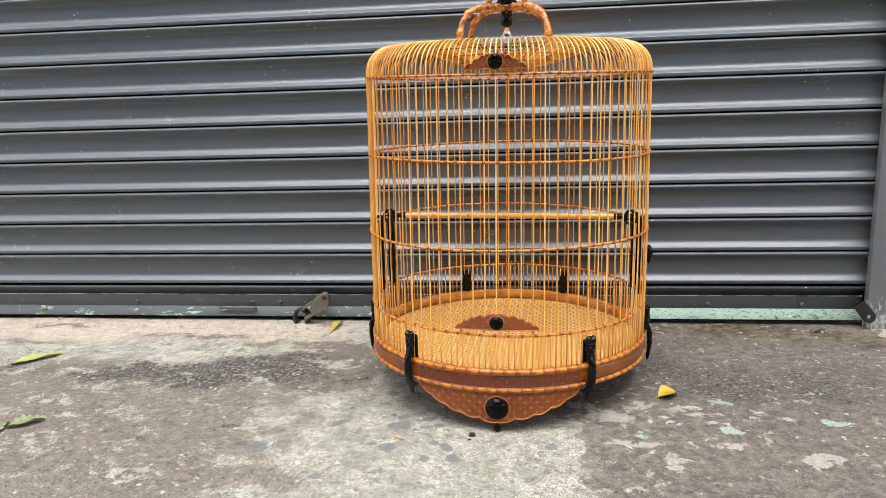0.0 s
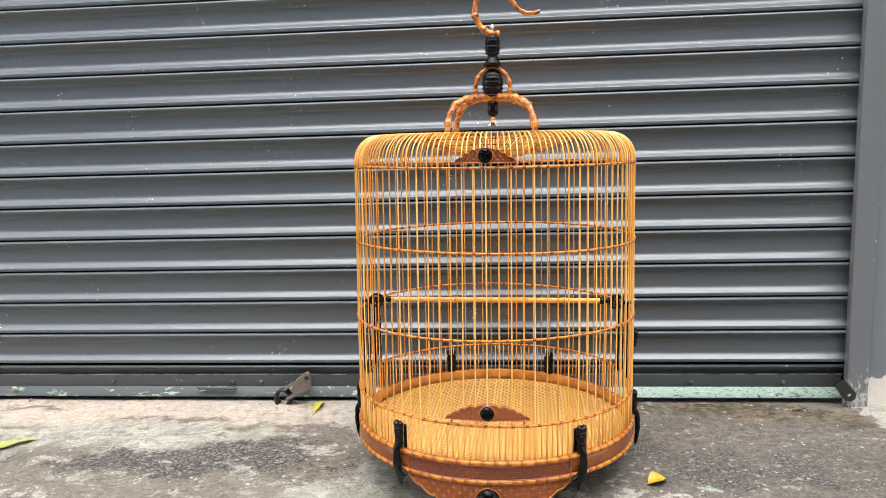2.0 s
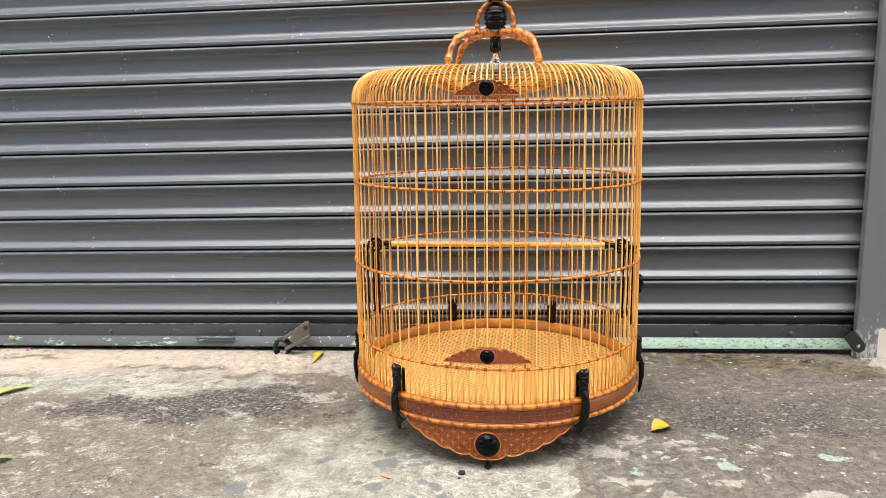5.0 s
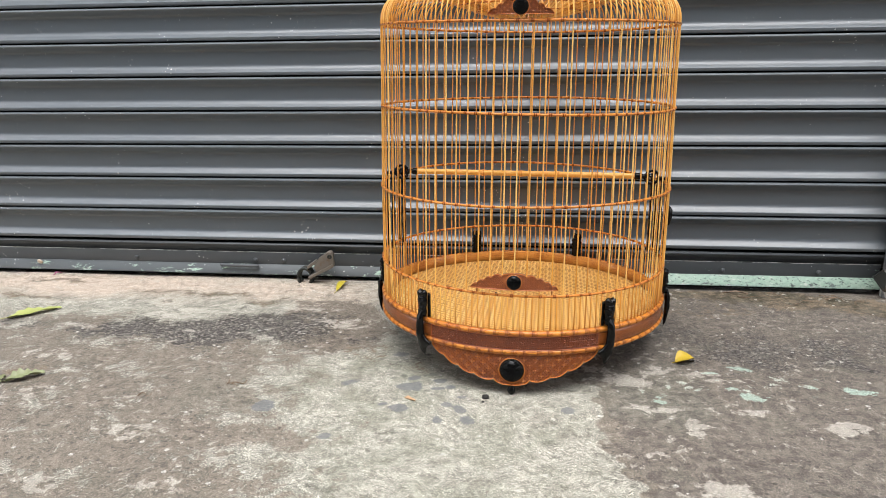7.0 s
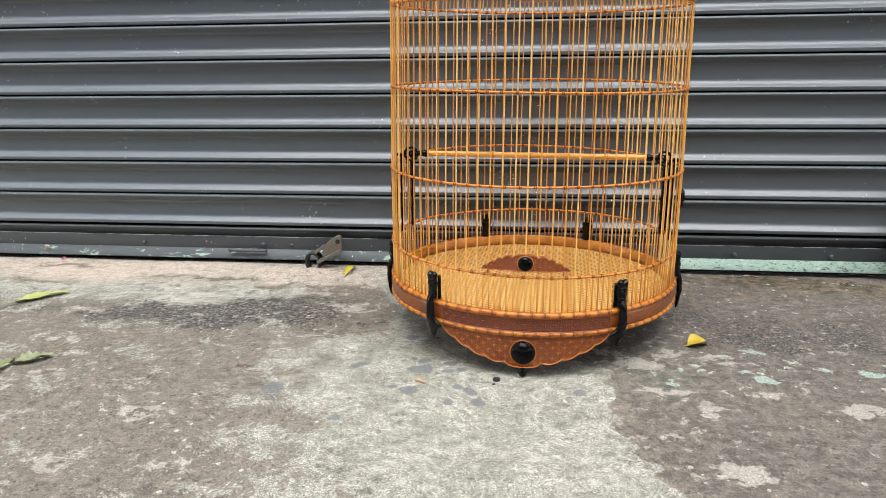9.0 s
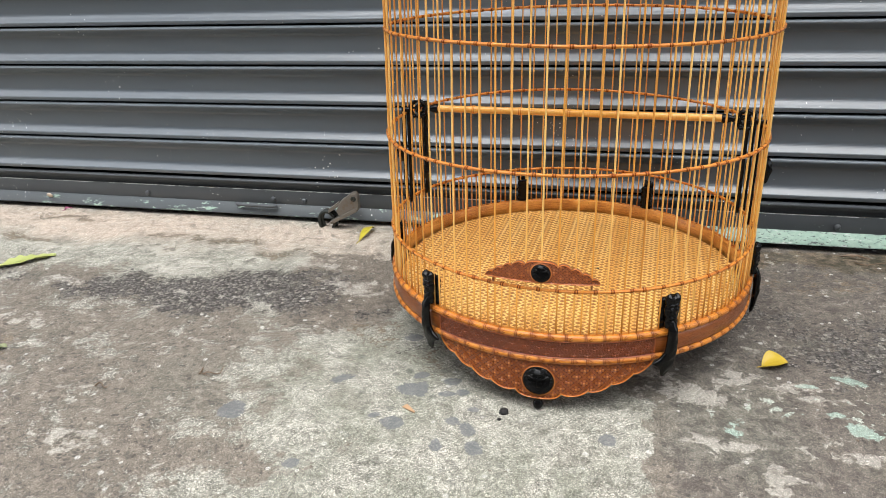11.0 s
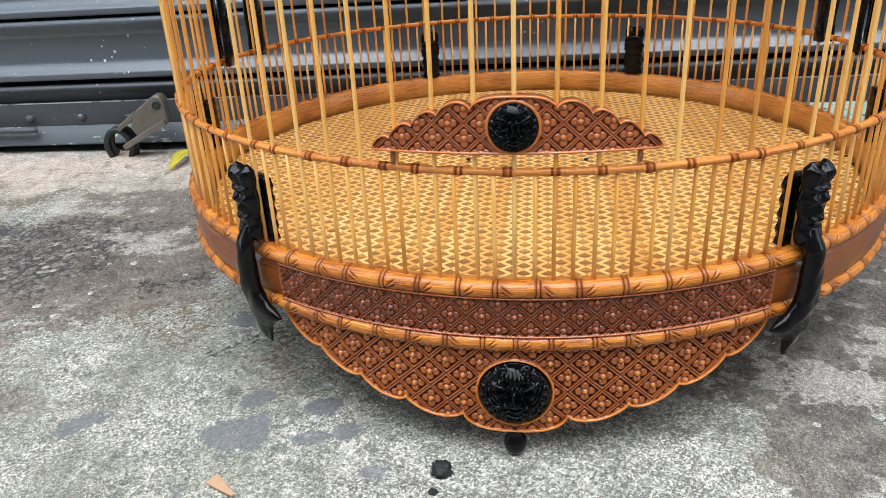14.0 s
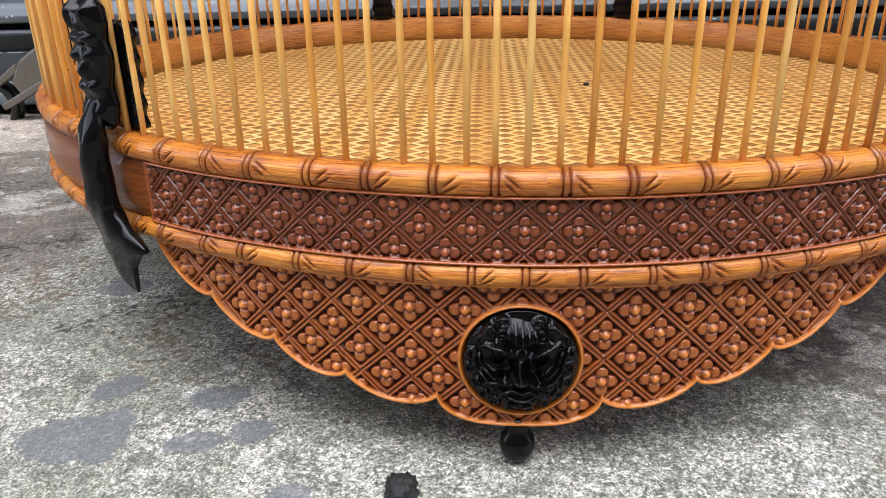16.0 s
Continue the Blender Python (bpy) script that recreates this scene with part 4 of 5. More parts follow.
def panel(name, mat, parent, half, bottom, top, R, nt, nh, depth, thick, edge, hole=None, taper=0.0, label="", grid=(0.0136, 0.0126, 0.0370)):
    """A carved board bent to the cage: heights bottom(deg), top(deg); edge: width of its plain raised border; hole: (height, radius) of a sunk round field; grid: width, height and level of the lattice."""
    deg = np.linspace(-half, half, nt)
    lo, hi = bottom(deg), top(deg)
    t = np.linspace(0, 1, nh) ** 1.0
    D, T = np.meshgrid(deg, t, indexing="ij")
    H = lo[:, None] + (hi - lo)[:, None] * T
    S = np.radians(D) * R
    rel = lattice(S, H - grid[2], grid[0], grid[1])
    near = np.minimum(H - lo[:, None], hi[:, None] - H)
    near = np.minimum(near, (half - np.abs(D)) * math.pi / 180 * R)
    slope = np.gradient(lo, S[:, 0])[:, None]
    near = np.where(H - lo[:, None] < hi[:, None] - H, near / np.sqrt(1 + np.minimum(slope ** 2, 4)), near)
    rim = np.clip((edge - near) / (0.25 * edge) + 0.5, 0, 1)
    rel = rel * (1 - rim) + rim * (0.98 - 0.25 * np.clip(1 - near / (0.4 * edge), 0, 1))
    if hole:
        d = np.hypot(S, H - hole[0])
        band = np.exp(-(((d - hole[1]) / 0.0011) ** 2))
        rel = np.where(d < hole[1], 0.0, rel)
        rel = np.maximum(rel, 0.95 * band)
    Rr = R + depth * (rel - 1.0) - taper * (H - lo.min())
    an = np.radians(D)
    front = np.stack([Rr * np.sin(an), -Rr * np.cos(an), H], -1).reshape(-1, 3)
    rb = R - thick - taper * (np.stack([lo, hi], -1) - lo.min())
    back = np.stack([rb * np.sin(np.radians(deg))[:, None], -rb * np.cos(np.radians(deg))[:, None], np.stack([lo, hi], -1)], -1).reshape(-1, 3)
    ids = np.arange(nt * nh).reshape(nt, nh)
    b0 = nt * nh + 2 * np.arange(nt)
    b1 = b0 + 1
    faces = np.stack([ids[:-1, :-1], ids[1:, :-1], ids[1:, 1:], ids[:-1, 1:]], -1).reshape(-1, 4).tolist()
    faces += np.stack([b0[:-1], b0[1:], ids[1:, 0], ids[:-1, 0]], -1).tolist()
    faces += np.stack([ids[:-1, -1], ids[1:, -1], b1[1:], b1[:-1]], -1).tolist()
    faces += np.stack([b0[:-1], b1[:-1], b1[1:], b0[1:]], -1).tolist()
    faces.append([int(b0[0])] + ids[0].tolist() + [int(b1[0])])
    faces.append([int(b1[-1])] + ids[-1][::-1].tolist() + [int(b0[-1])])
    relief = np.r_[rel.ravel(), np.full(2 * nt, 0.5)]
    me = arrays(name, np.r_[front, back].tolist(), faces, [("relief", relief)])
    return finish(name, me, mat, parent, label)


def scallops(marks, sag):
    """A lower edge of round lobes between cusps (degrees, height), the same both ways from the middle."""
    def edge(deg):
        out = np.zeros_like(deg)
        for i, d in enumerate(np.abs(deg)):
            if d <= marks[0][0]:
                f = d / marks[0][0]
                out[i] = marks[0][1] - sag[0] * (max(0.0, 1 - f ** 3.2)) ** 0.6
                continue
            for (d0, h0), (d1, h1), s in zip(marks, marks[1:], sag[1:]):
                if d <= d1 + 1e-9:
                    f = (d - d0) / (d1 - d0)
                    out[i] = h0 + (h1 - h0) * f - s * (max(0.0, 1 - (2 * f - 1) ** 2)) ** 0.75
                    break
            else:
                out[i] = marks[-1][1]
        return out
    return edge


skirt_edge = scallops([(6.3, 0.0222), (13.6, 0.0270), (19.8, 0.0352), (25.8, 0.0460), (31.6, 0.0605)], [0.0088, 0.0052, 0.0048, 0.0046, 0.0048])
flat_top = lambda h: (lambda deg: np.full_like(deg, h))  # noqa: E731


def crest(x, y, line, width):
    """Height of a rounded ridge along a broken line, 0 to 1."""
    best = 9.0
    for (x0, y0), (x1, y1) in zip(line, line[1:]):
        dx, dy = x1 - x0, y1 - y0
        t = np.clip(((x - x0) * dx + (y - y0) * dy) / (dx * dx + dy * dy), 0, 1)
        best = np.minimum(best, np.hypot(x - x0 - t * dx, y - y0 - t * dy))
    return np.exp(-(best / width) ** 2)


def mask_relief(x, y):
    """A carved beast mask, the same both ways: fringe, brows, eyes, nose, cheek folds, mouth and mane."""
    p = np.hypot(x, y)
    x, y = x + 0.022 * np.sin(7 * y + 1.3) + 0.012 * np.sin(15 * y + 9 * x), y + 0.020 * np.sin(6 * x + 0.4) + 0.012 * np.sin(13 * x - 8 * y)
    ax = np.abs(x)
    z = 0.24 * np.sqrt(np.clip(1 - p * p, 0, 1))
    for k, cx, cy, wx, wy, tilt in ((0.15, 0.0, 0.62, 0.36, 0.26, 0.0), (0.32, 0.52, -0.20, 0.22, 0.26, 0.0), (0.46, 0.0, -0.05, 0.12, 0.32, 0.0), (0.34, 0.38, 0.36, 0.28, 0.09, 0.30), (0.28, 0.0, -0.64, 0.40, 0.18, 0.0), (-0.34, 0.36, 0.08, 0.16, 0.13, 0.15), (-0.20, 0.24, -0.28, 0.10, 0.12, 0.0)):
        z = z + k * np.exp(-((ax - cx) / wx) ** 2 - ((y - cy - tilt * (ax - cx)) / wy) ** 2) * np.clip((1 - p) / 0.15, 0, 1)
    add = np.zeros_like(x)
    fringe = np.clip((0.33 - ax) / 0.08, 0, 1) * np.clip((y - 0.42 - 0.35 * ax) / 0.05, 0, 1) * np.clip((0.86 - y) / 0.2, 0, 1)
    add = np.maximum(add, fringe * (0.42 + 0.17 * np.cos(x * 58)) * np.clip(1.3 - 0.8 * (y - 0.4), 0.4, 1.3))
    for line, w, k in (
        ([(0.0, 0.20), (0.0, -0.22)], 0.075, 0.62), ([(0.0, -0.22), (0.13, -0.27), (0.22, -0.36)], 0.075, 0.60),
        ([(0.16, 0.20), (0.34, 0.36), (0.62, 0.44)], 0.055, 0.42), ([(0.24, -0.40), (0.42, -0.36), (0.52, -0.44)], 0.045, 0.38),
        ([(0.80, 0.22), (0.74, -0.06), (0.56, -0.26), (0.40, -0.30)], 0.035, 0.46), ([(0.70, 0.20), (0.63, -0.02), (0.48, -0.16)], 0.030, 0.38),
        ([(0.0, -0.50), (0.16, -0.46), (0.30, -0.54), (0.40, -0.66)], 0.032, 0.40), ([(0.0, -0.66), (0.14, -0.62), (0.26, -0.72)], 0.030, 0.34),
        ([(0.0, -0.84), (0.10, -0.78), (0.22, -0.84)], 0.035, 0.34), ([(0.52, 0.58), (0.56, 0.74), (0.66, 0.60), (0.54, 0.54)], 0.055, 0.44)):
        add = np.maximum(add, k * crest(ax, y, line, w))
    eye = np.hypot(ax - 0.36, y - 0.09)
    add = np.maximum(add, 0.26 * np.exp(-((eye - 0.105) / 0.028) ** 2))
    add = np.maximum(add, 0.22 * np.exp(-(eye / 0.05) ** 2))
    a = np.arctan2(y, ax)
    for k in range(9):
        t = -1.35 + 0.32 * k
        cx, cy = 0.86 * math.cos(t), 0.86 * math.sin(t)
        d = np.hypot(ax - cx, y - cy)
        add = np.maximum(add, 0.36 * np.exp(-((d - 0.075) / 0.03) ** 2))
        add = np.maximum(add, 0.30 * np.exp(-(d / 0.03) ** 2))
        d = np.hypot(ax - 0.68 * math.cos(t + 0.16), y - 0.68 * math.sin(t + 0.16))
        if abs(t) > 0.5:
            add = np.maximum(add, 0.24 * np.exp(-((d - 0.06) / 0.028) ** 2))
    return z + 0.74 * add * np.clip((1 - p) / 0.05, 0, 1)


def carved_medallion(name, parent, deg, h, r, R, lift=0.0076):
    """A black carved roundel, solid, with a beast mask in relief."""
    n, rings = 150, 62
    P, A = np.meshgrid(np.linspace(1 / rings, 1, rings), np.arange(n) * 2 * math.pi / n, indexing="ij")
    X, Y = P * np.cos(A), P * np.sin(A)
    Z = mask_relief(X, Y) * lift
    verts = np.stack([r * X, -Z, r * Y], -1).reshape(-1, 3).tolist()
    ids = np.arange(n * rings).reshape(rings, n)
    nxt = np.roll(ids, -1, 1)
    faces = np.stack([ids[:-1], ids[1:], nxt[1:], nxt[:-1]], -1).reshape(-1, 4).tolist()
    mid = len(verts)
    verts.append([0, float(-lift * mask_relief(np.zeros(1), np.zeros(1))[0]), 0])
    faces += [[mid, int(ids[0, k]), int(nxt[0, k])] for k in range(n)]
    back = mid + 1
    verts += [[r * math.cos(2 * math.pi * k / n), 0.0016, r * math.sin(2 * math.pi * k / n)] for k in range(n)]
    faces += [[int(ids[-1, k]), back + k, back + (k + 1) % n, int(nxt[-1, k])] for k in range(n)]
    faces.append([back + k for k in range(n)][::-1])
    ob = finish(name, arrays(name, verts, faces), M_BLACK, parent, "black lacquered carved roundel")
    ob.matrix_basis = Matrix.Translation(around(deg, R, h)) @ Matrix.Rotation(radians(deg), 4, "Z")
    return ob


skirts = []
for k, deg in enumerate((0, 120, 240)):
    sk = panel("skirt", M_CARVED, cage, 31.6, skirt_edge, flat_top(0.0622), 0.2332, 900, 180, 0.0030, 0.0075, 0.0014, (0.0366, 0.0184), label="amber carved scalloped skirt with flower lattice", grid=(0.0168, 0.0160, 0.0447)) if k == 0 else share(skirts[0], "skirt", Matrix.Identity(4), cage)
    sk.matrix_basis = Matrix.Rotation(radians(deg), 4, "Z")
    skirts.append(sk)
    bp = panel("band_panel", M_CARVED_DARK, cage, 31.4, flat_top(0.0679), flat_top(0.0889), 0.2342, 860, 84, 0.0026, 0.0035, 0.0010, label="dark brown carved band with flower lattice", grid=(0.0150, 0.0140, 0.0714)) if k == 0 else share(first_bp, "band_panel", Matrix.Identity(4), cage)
    if k == 0:
        first_bp = bp
    bp.matrix_basis = Matrix.Rotation(radians(deg), 4, "Z")
    carved_medallion("medallion", cage, deg, 0.0366, 0.0172, 0.2322)
bm = bmesh.new()
lathe(bm, [(0.0008, -0.0011), (0.0030, -0.0006), (0.0050, 0.0016), (0.0058, 0.0048), (0.0052, 0.0080), (0.0036, 0.0098), (0.0034, 0.0120), (0.0034, 0.0150)], 20, around(0, 0.2292, 0))
part("foot_ball", bm, M_BLACK, cage, "black lacquered ball foot")


# plaques with black roundels, over the lowest ring and over the top ring
def humps(marks, sag, base):
    edge = scallops(marks, sag)
    return lambda deg: 2 * base - edge(deg)


plaque_top = humps([(4.3, 0.1562 - 0.0195), (7.8, 0.1562 - 0.0168), (10.6, 0.1562 - 0.0118), (13.1, 0.1562 - 0.0062), (15.2, 0.1562 - 0.0012)], [0.0052, 0.0042, 0.0036, 0.0034, 0.0030], 0.1562)
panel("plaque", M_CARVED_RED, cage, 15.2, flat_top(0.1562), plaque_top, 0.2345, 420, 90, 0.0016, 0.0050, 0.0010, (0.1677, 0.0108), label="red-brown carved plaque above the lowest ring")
carved_medallion("medallion", cage, 0, 0.1677, 0.0104, 0.2338, 0.0048)
for deg in (-13.0, 13.0):
    bm = bmesh.new()
    lathe(bm, [(0.0009, 0.1508), (0.0012, 0.1535), (0.0009, 0.1567)], 10, around(deg, 0.2322))
    part("plaque_pin", bm, M_RING, cage)
top_plaque_edge = humps([(3.4, 0.5230 - 0.0170), (5.6, 0.5230 - 0.0128), (7.8, 0.5230 - 0.0078), (10.6, 0.5230 - 0.0014)], [0.0036, 0.0032, 0.0030, 0.0026], 0.5230)
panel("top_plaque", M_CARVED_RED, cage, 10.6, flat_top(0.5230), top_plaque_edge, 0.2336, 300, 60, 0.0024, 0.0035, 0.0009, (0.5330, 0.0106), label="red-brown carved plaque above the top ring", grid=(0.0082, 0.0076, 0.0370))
carved_medallion("medallion", cage, 0, 0.5330, 0.0104, 0.2325, 0.0048)


# black carved brackets that clasp bars and base
def loft(bm, rows):
    m = len(rows[0])
    for a, b in zip(rows, rows[1:]):
        for k in range(m):
            bm.faces.new((a[k], a[(k + 1) % m], b[(k + 1) % m], b[k]))
    bm.faces.new(rows[0])
    bm.faces.new(rows[-1])
    bmesh.ops.recalc_face_normals(bm, faces=bm.faces)


def bracket(deg, flip):
    """flip: 1 where the fin's flare points to growing degrees."""
    root = Matrix.Rotation(radians(deg), 4, "Z")
    # fin: a flat leaf that hangs over the base, flares to a corner below the rail and curls to a point
    bm = bmesh.new()
    rows = []
    for i in range(57):
        f = i / 56
        h = 0.1080 - 0.0665 * f
        back = np.interp(f, [0, 0.12, 0.35, 0.6, 0.8, 0.92, 1], [-0.0030, -0.0062, -0.0070, -0.0060, -0.0040, -0.0004, 0.0048])
        fore = np.interp(f, [0, 0.12, 0.35, 0.54, 0.62, 0.67, 0.71, 0.76, 0.84, 1], [0.0024, 0.0054, 0.0064, 0.0082, 0.0134, 0.0196, 0.0230, 0.0168, 0.0116, 0.0080])
        c, w = flip * (back + fore) / 2, (fore - back) / 2
        out = np.interp(f, [0, 0.15, 0.5, 0.75, 1], [0.2374, 0.2402, 0.2412, 0.2402, 0.2378])
        th = np.interp(f, [0, 0.10, 0.20, 0.5, 0.8, 1], [0.0006, 0.0028, 0.0040, 0.0040, 0.0030, 0.0008])
        ring = []
        for k in range(20):
            a = 2 * math.pi * k / 20
            ca, sa = math.cos(a), math.sin(a)
            x = c + w * abs(ca) ** 0.8 * (1 if ca > 0 else -1)
            crease = 0.0004 * math.sin(x * 620 + f * 7) + 0.0003 * math.sin(f * 31 + ca * 4)
            ring.append(bm.verts.new((x, -(out + (th + crease) * sa), h)))
        rows.append(ring)
    loft(bm, rows)
    fin = part("bracket_fin", bm, M_BLACK, cage, "black lacquered curved fin")
    fin.matrix_basis = root
    # carved upper boss outside the bars: a beast's head with brow, eyes and horns over a curled collar
    nt, na = 110, 56
    f, a = np.meshgrid(np.linspace(0, 1, nt), np.arange(na) * 2 * math.pi / na, indexing="ij")
    w = np.interp(f, [0, 0.05, 0.2, 0.34, 0.46, 0.58, 0.68, 0.8, 0.92, 1], [0.0034, 0.0072, 0.0086, 0.0070, 0.0090, 0.0096, 0.0080, 0.0092, 0.0084, 0.0044])
    ca, sa = np.cos(a), np.sin(a)
    x = w * np.abs(ca) ** 0.72 * np.sign(ca)
    h = 0.0975 + 0.0425 * f
    d = np.interp(f, [0, 0.1, 0.9, 1], [0.0010, 0.0032, 0.0036, 0.0012])
    ax = np.abs(x)
    grow = np.zeros_like(f)
    for kx, kh, kw, kk, g in ((0.0040, 0.1215, 0.0024, 0.0022, 0.0044), (0.0, 0.1170, 0.0024, 0.0038, 0.0050), (0.0036, 0.1268, 0.0044, 0.0016, 0.0036), (0.0030, 0.1118, 0.0036, 0.0020, 0.0036),
                              (0.0052, 0.1340, 0.0030, 0.0040, 0.0040), (0.0, 0.1310, 0.0018, 0.0030, 0.0028), (0.0040, 0.1030, 0.0032, 0.0032, 0.0038)):
        grow = np.maximum(grow, 0.62 * g * np.exp(-((ax - kx) / kw) ** 2 - ((h - kh) / kk) ** 2))
    comb = 0.00045 * np.sin(x * 2600) * (f > 0.76)
    front = np.clip(sa, 0, 1) ** 0.7
    horn = 0.0046 * np.exp(-(x / 0.0030) ** 2) * np.clip(f - 0.84, 0, 1) / 0.16
    verts = np.stack([x - flip * 0.0006, -(0.2345 + d * sa + (grow + comb) * front), h - horn], -1).reshape(-1, 3).tolist()
    ids = np.arange(nt * na).reshape(nt, na)
    nxt = np.roll(ids, -1, 1)
    faces = np.stack([ids[:-1], nxt[:-1], nxt[1:], ids[1:]], -1).reshape(-1, 4).tolist() + [ids[0][::-1].tolist(), ids[-1].tolist()]
    me = arrays("bracket_boss", verts, faces)
    bm = bmesh.new()
    bm.from_mesh(me)
    bmesh.ops.recalc_face_normals(bm, faces=bm.faces)
    bm.to_mesh(me)
    bm.free()
    head = finish("bracket_boss", me, M_BLACK, cage, "black lacquered carved boss")
    head.matrix_basis = root
    # plate inside the bars with a wavy outline
    bm = bmesh.new()
    rows = []
    for i in range(29):
        h = 0.0965 + 0.0350 * i / 28
        w = 0.0078 + 0.0008 * math.sin(i * 1.1) - (0.0025 if i in (0, 28) else 0)
        o = flip * 0.0016
        rows.append([bm.verts.new(p) for p in ((o - w, -0.2286, h), (o - w, -0.2250, h), (o - 0.6 * w, -0.2240, h), (o + 0.6 * w, -0.2240, h), (o + w, -0.2250, h), (o + w, -0.2286, h))])
    loft(bm, rows)
    inner = part("inner_plate", bm, M_BLACK, cage, "black lacquered plate inside the bars")
    inner.matrix_basis = root


for c in (0, 120, 240):
    bracket(c - 35.3, 1)
    bracket(c + 35.1, -1)

# side door jambs with knob, perch and its black end mounts
for side in (-1, 1):
    for k, (deg, lo, hi) in enumerate(((96.5, 0.146, 0.281), (108.0, 0.146, 0.281))):
        for r0, r1 in ((0.2250, 0.2288), (0.2328, 0.2368)):
            bm = bmesh.new()
            rows = []
            for i in range(33):
                z, w = lo + (hi - lo) * i / 32, 0.0038 + 0.0007 * math.sin(i * 0.95 + k)
                rows.append([bm.verts.new(p) for p in ((-w, -r0, z), (-w, -r1 + 0.001, z), (-0.5 * w, -r1, z), (0.5 * w, -r1, z), (w, -r1 + 0.001, z), (w, -r0, z))])
            loft(bm, rows)
            jamb = part("door_jamb", bm, M_BLACK, cage, "black lacquered upright strip")
            jamb.matrix_basis = Matrix.Rotation(radians(side * deg), 4, "Z")
    bm = bmesh.new()
    blob(bm, (0, -0.2405, 0.2180), (0.0056, 0.0062, 0.0125), 3, 0.75, side * 3)
    knob = part("door_knob", bm, M_BLACK, cage, "small black carved knob")
    knob.matrix_basis = Matrix.Rotation(radians(side * 96.5), 4, "Z")
    # an openwork rosette on a short socket
    bm = bmesh.new()
    cx, cy, cz = side * 0.2065, 0.012, 0.2822
    for R, r, dx in ((0.0105, 0.0021, 0.0), (0.0052, 0.0015, side * -0.002)):
        tube(bm, [(cx + dx + R * math.cos(a), cy, cz + R * math.sin(a)) for a in np.linspace(0, 2 * math.pi, 25)], [r * (1 + 0.22 * math.sin(5 * k)) for k in range(25)], 8)
    for k in range(9):
        a = 2 * math.pi * k / 9
        blob(bm, (cx + 0.0112 * math.cos(a), cy - 0.001, cz + 0.0112 * math.sin(a)), (0.0026, 0.0026, 0.0026), 2, 0.3, k)
    blob(bm, (cx, cy - 0.0006, cz), (0.0030, 0.0034, 0.0030), 2, 0.4, 4)
    for a in (0.5, 2.6, 4.6):
        tube(bm, [(cx + q * math.cos(a + 60 * q), cy, cz + q * math.sin(a + 60 * q)) for q in (0.002, 0.005, 0.008, 0.0105)], 0.0013, 6)
    tube(bm, [(side * q, cy, 0.2834) for q in (0.1785, 0.180, 0.186, 0.190, 0.194, 0.197)], [0.0050, 0.0060, 0.0054, 0.0036, 0.0044, 0.0024], 14)
    tube(bm, [(side * q, cy, 0.2806) for q in (0.216, 0.220, 0.225, 0.2300)], [0.0026, 0.0036, 0.0030, 0.0030], 10)
    part("perch_mount", bm, M_BLACK, cage, "black carved openwork perch mount")
bm = bmesh.new()
xs = np.linspace(-0.183, 0.183, 90)
tube(bm, [(x, 0.012, 0.2836) for x in xs], [0.0046 + 0.0008 * max(math.exp(-((x - c) / 0.0035) ** 2) for c in (-0.13, -0.068, -0.005, 0.055, 0.118)) for x in xs], 12)
perch = part("perch", bm, M_BAR, cage, "light bamboo perch rod")
for c in (-0.13, -0.068, -0.005, 0.055, 0.118):
    for off in (-0.0012, 0.0012):
        bm = bmesh.new()
        lathe(bm, [(0.0040, -0.0005), (0.0056, -0.0005), (0.0056, 0.0005), (0.0040, 0.0005)], 16, (c + off, 0.012, 0.2836), "x")
        part("node_ring", bm, M_RINGN, perch, "brown bamboo joint ring")


# woven cane floor: zigzag cane strips over brown cane
def zigzag(name, parent, x0, R, h, width, amp, half, lift, turn, label):
    """One cane strip: it runs from edge to edge, swinging left and right and dipping under at each turn."""
    reach = math.sqrt(max(0.0, R * R - x0 * x0)) - amp
    if reach < 0.01:
        return
    n = int(reach / half)
    verts, faces = [], []
    for j in range(-n * 4, n * 4 + 1):
        f = j / 4
        k = math.floor(f)
        t = f - k
        side = (1 if k % 2 == 0 else -1) * turn
        x, y = x0 + side * amp * (2 * t - 1), f * half
        up = lift * math.sin(math.pi * t)
        for e, dz in ((-0.5, -0.00022), (0.0, 0.0), (0.5, -0.00022)):
            verts.append((x + e * width, y, h + up + dz))
    m = 8 * n + 1
    for j in range(m - 1):
        a = 3 * j
        faces += [(a, a + 1, a + 4, a + 3), (a + 1, a + 2, a + 5, a + 4)]
    finish(name, arrays(name, verts, faces), M_CREAM, parent, label)


# base disc coloured dark, as the shade between the splints
mat_floor = bmesh.new()
lathe(mat_floor, [(0.2212, 0.0760), (0.2212, 0.0786), (0.100, 0.0786), (0.010, 0.0786), (0.001, 0.0786)], 96)
floor_disc = part("floor_mat", mat_floor, M_GAP_CANE, cage, "woven cane floor mat", smooth=False)
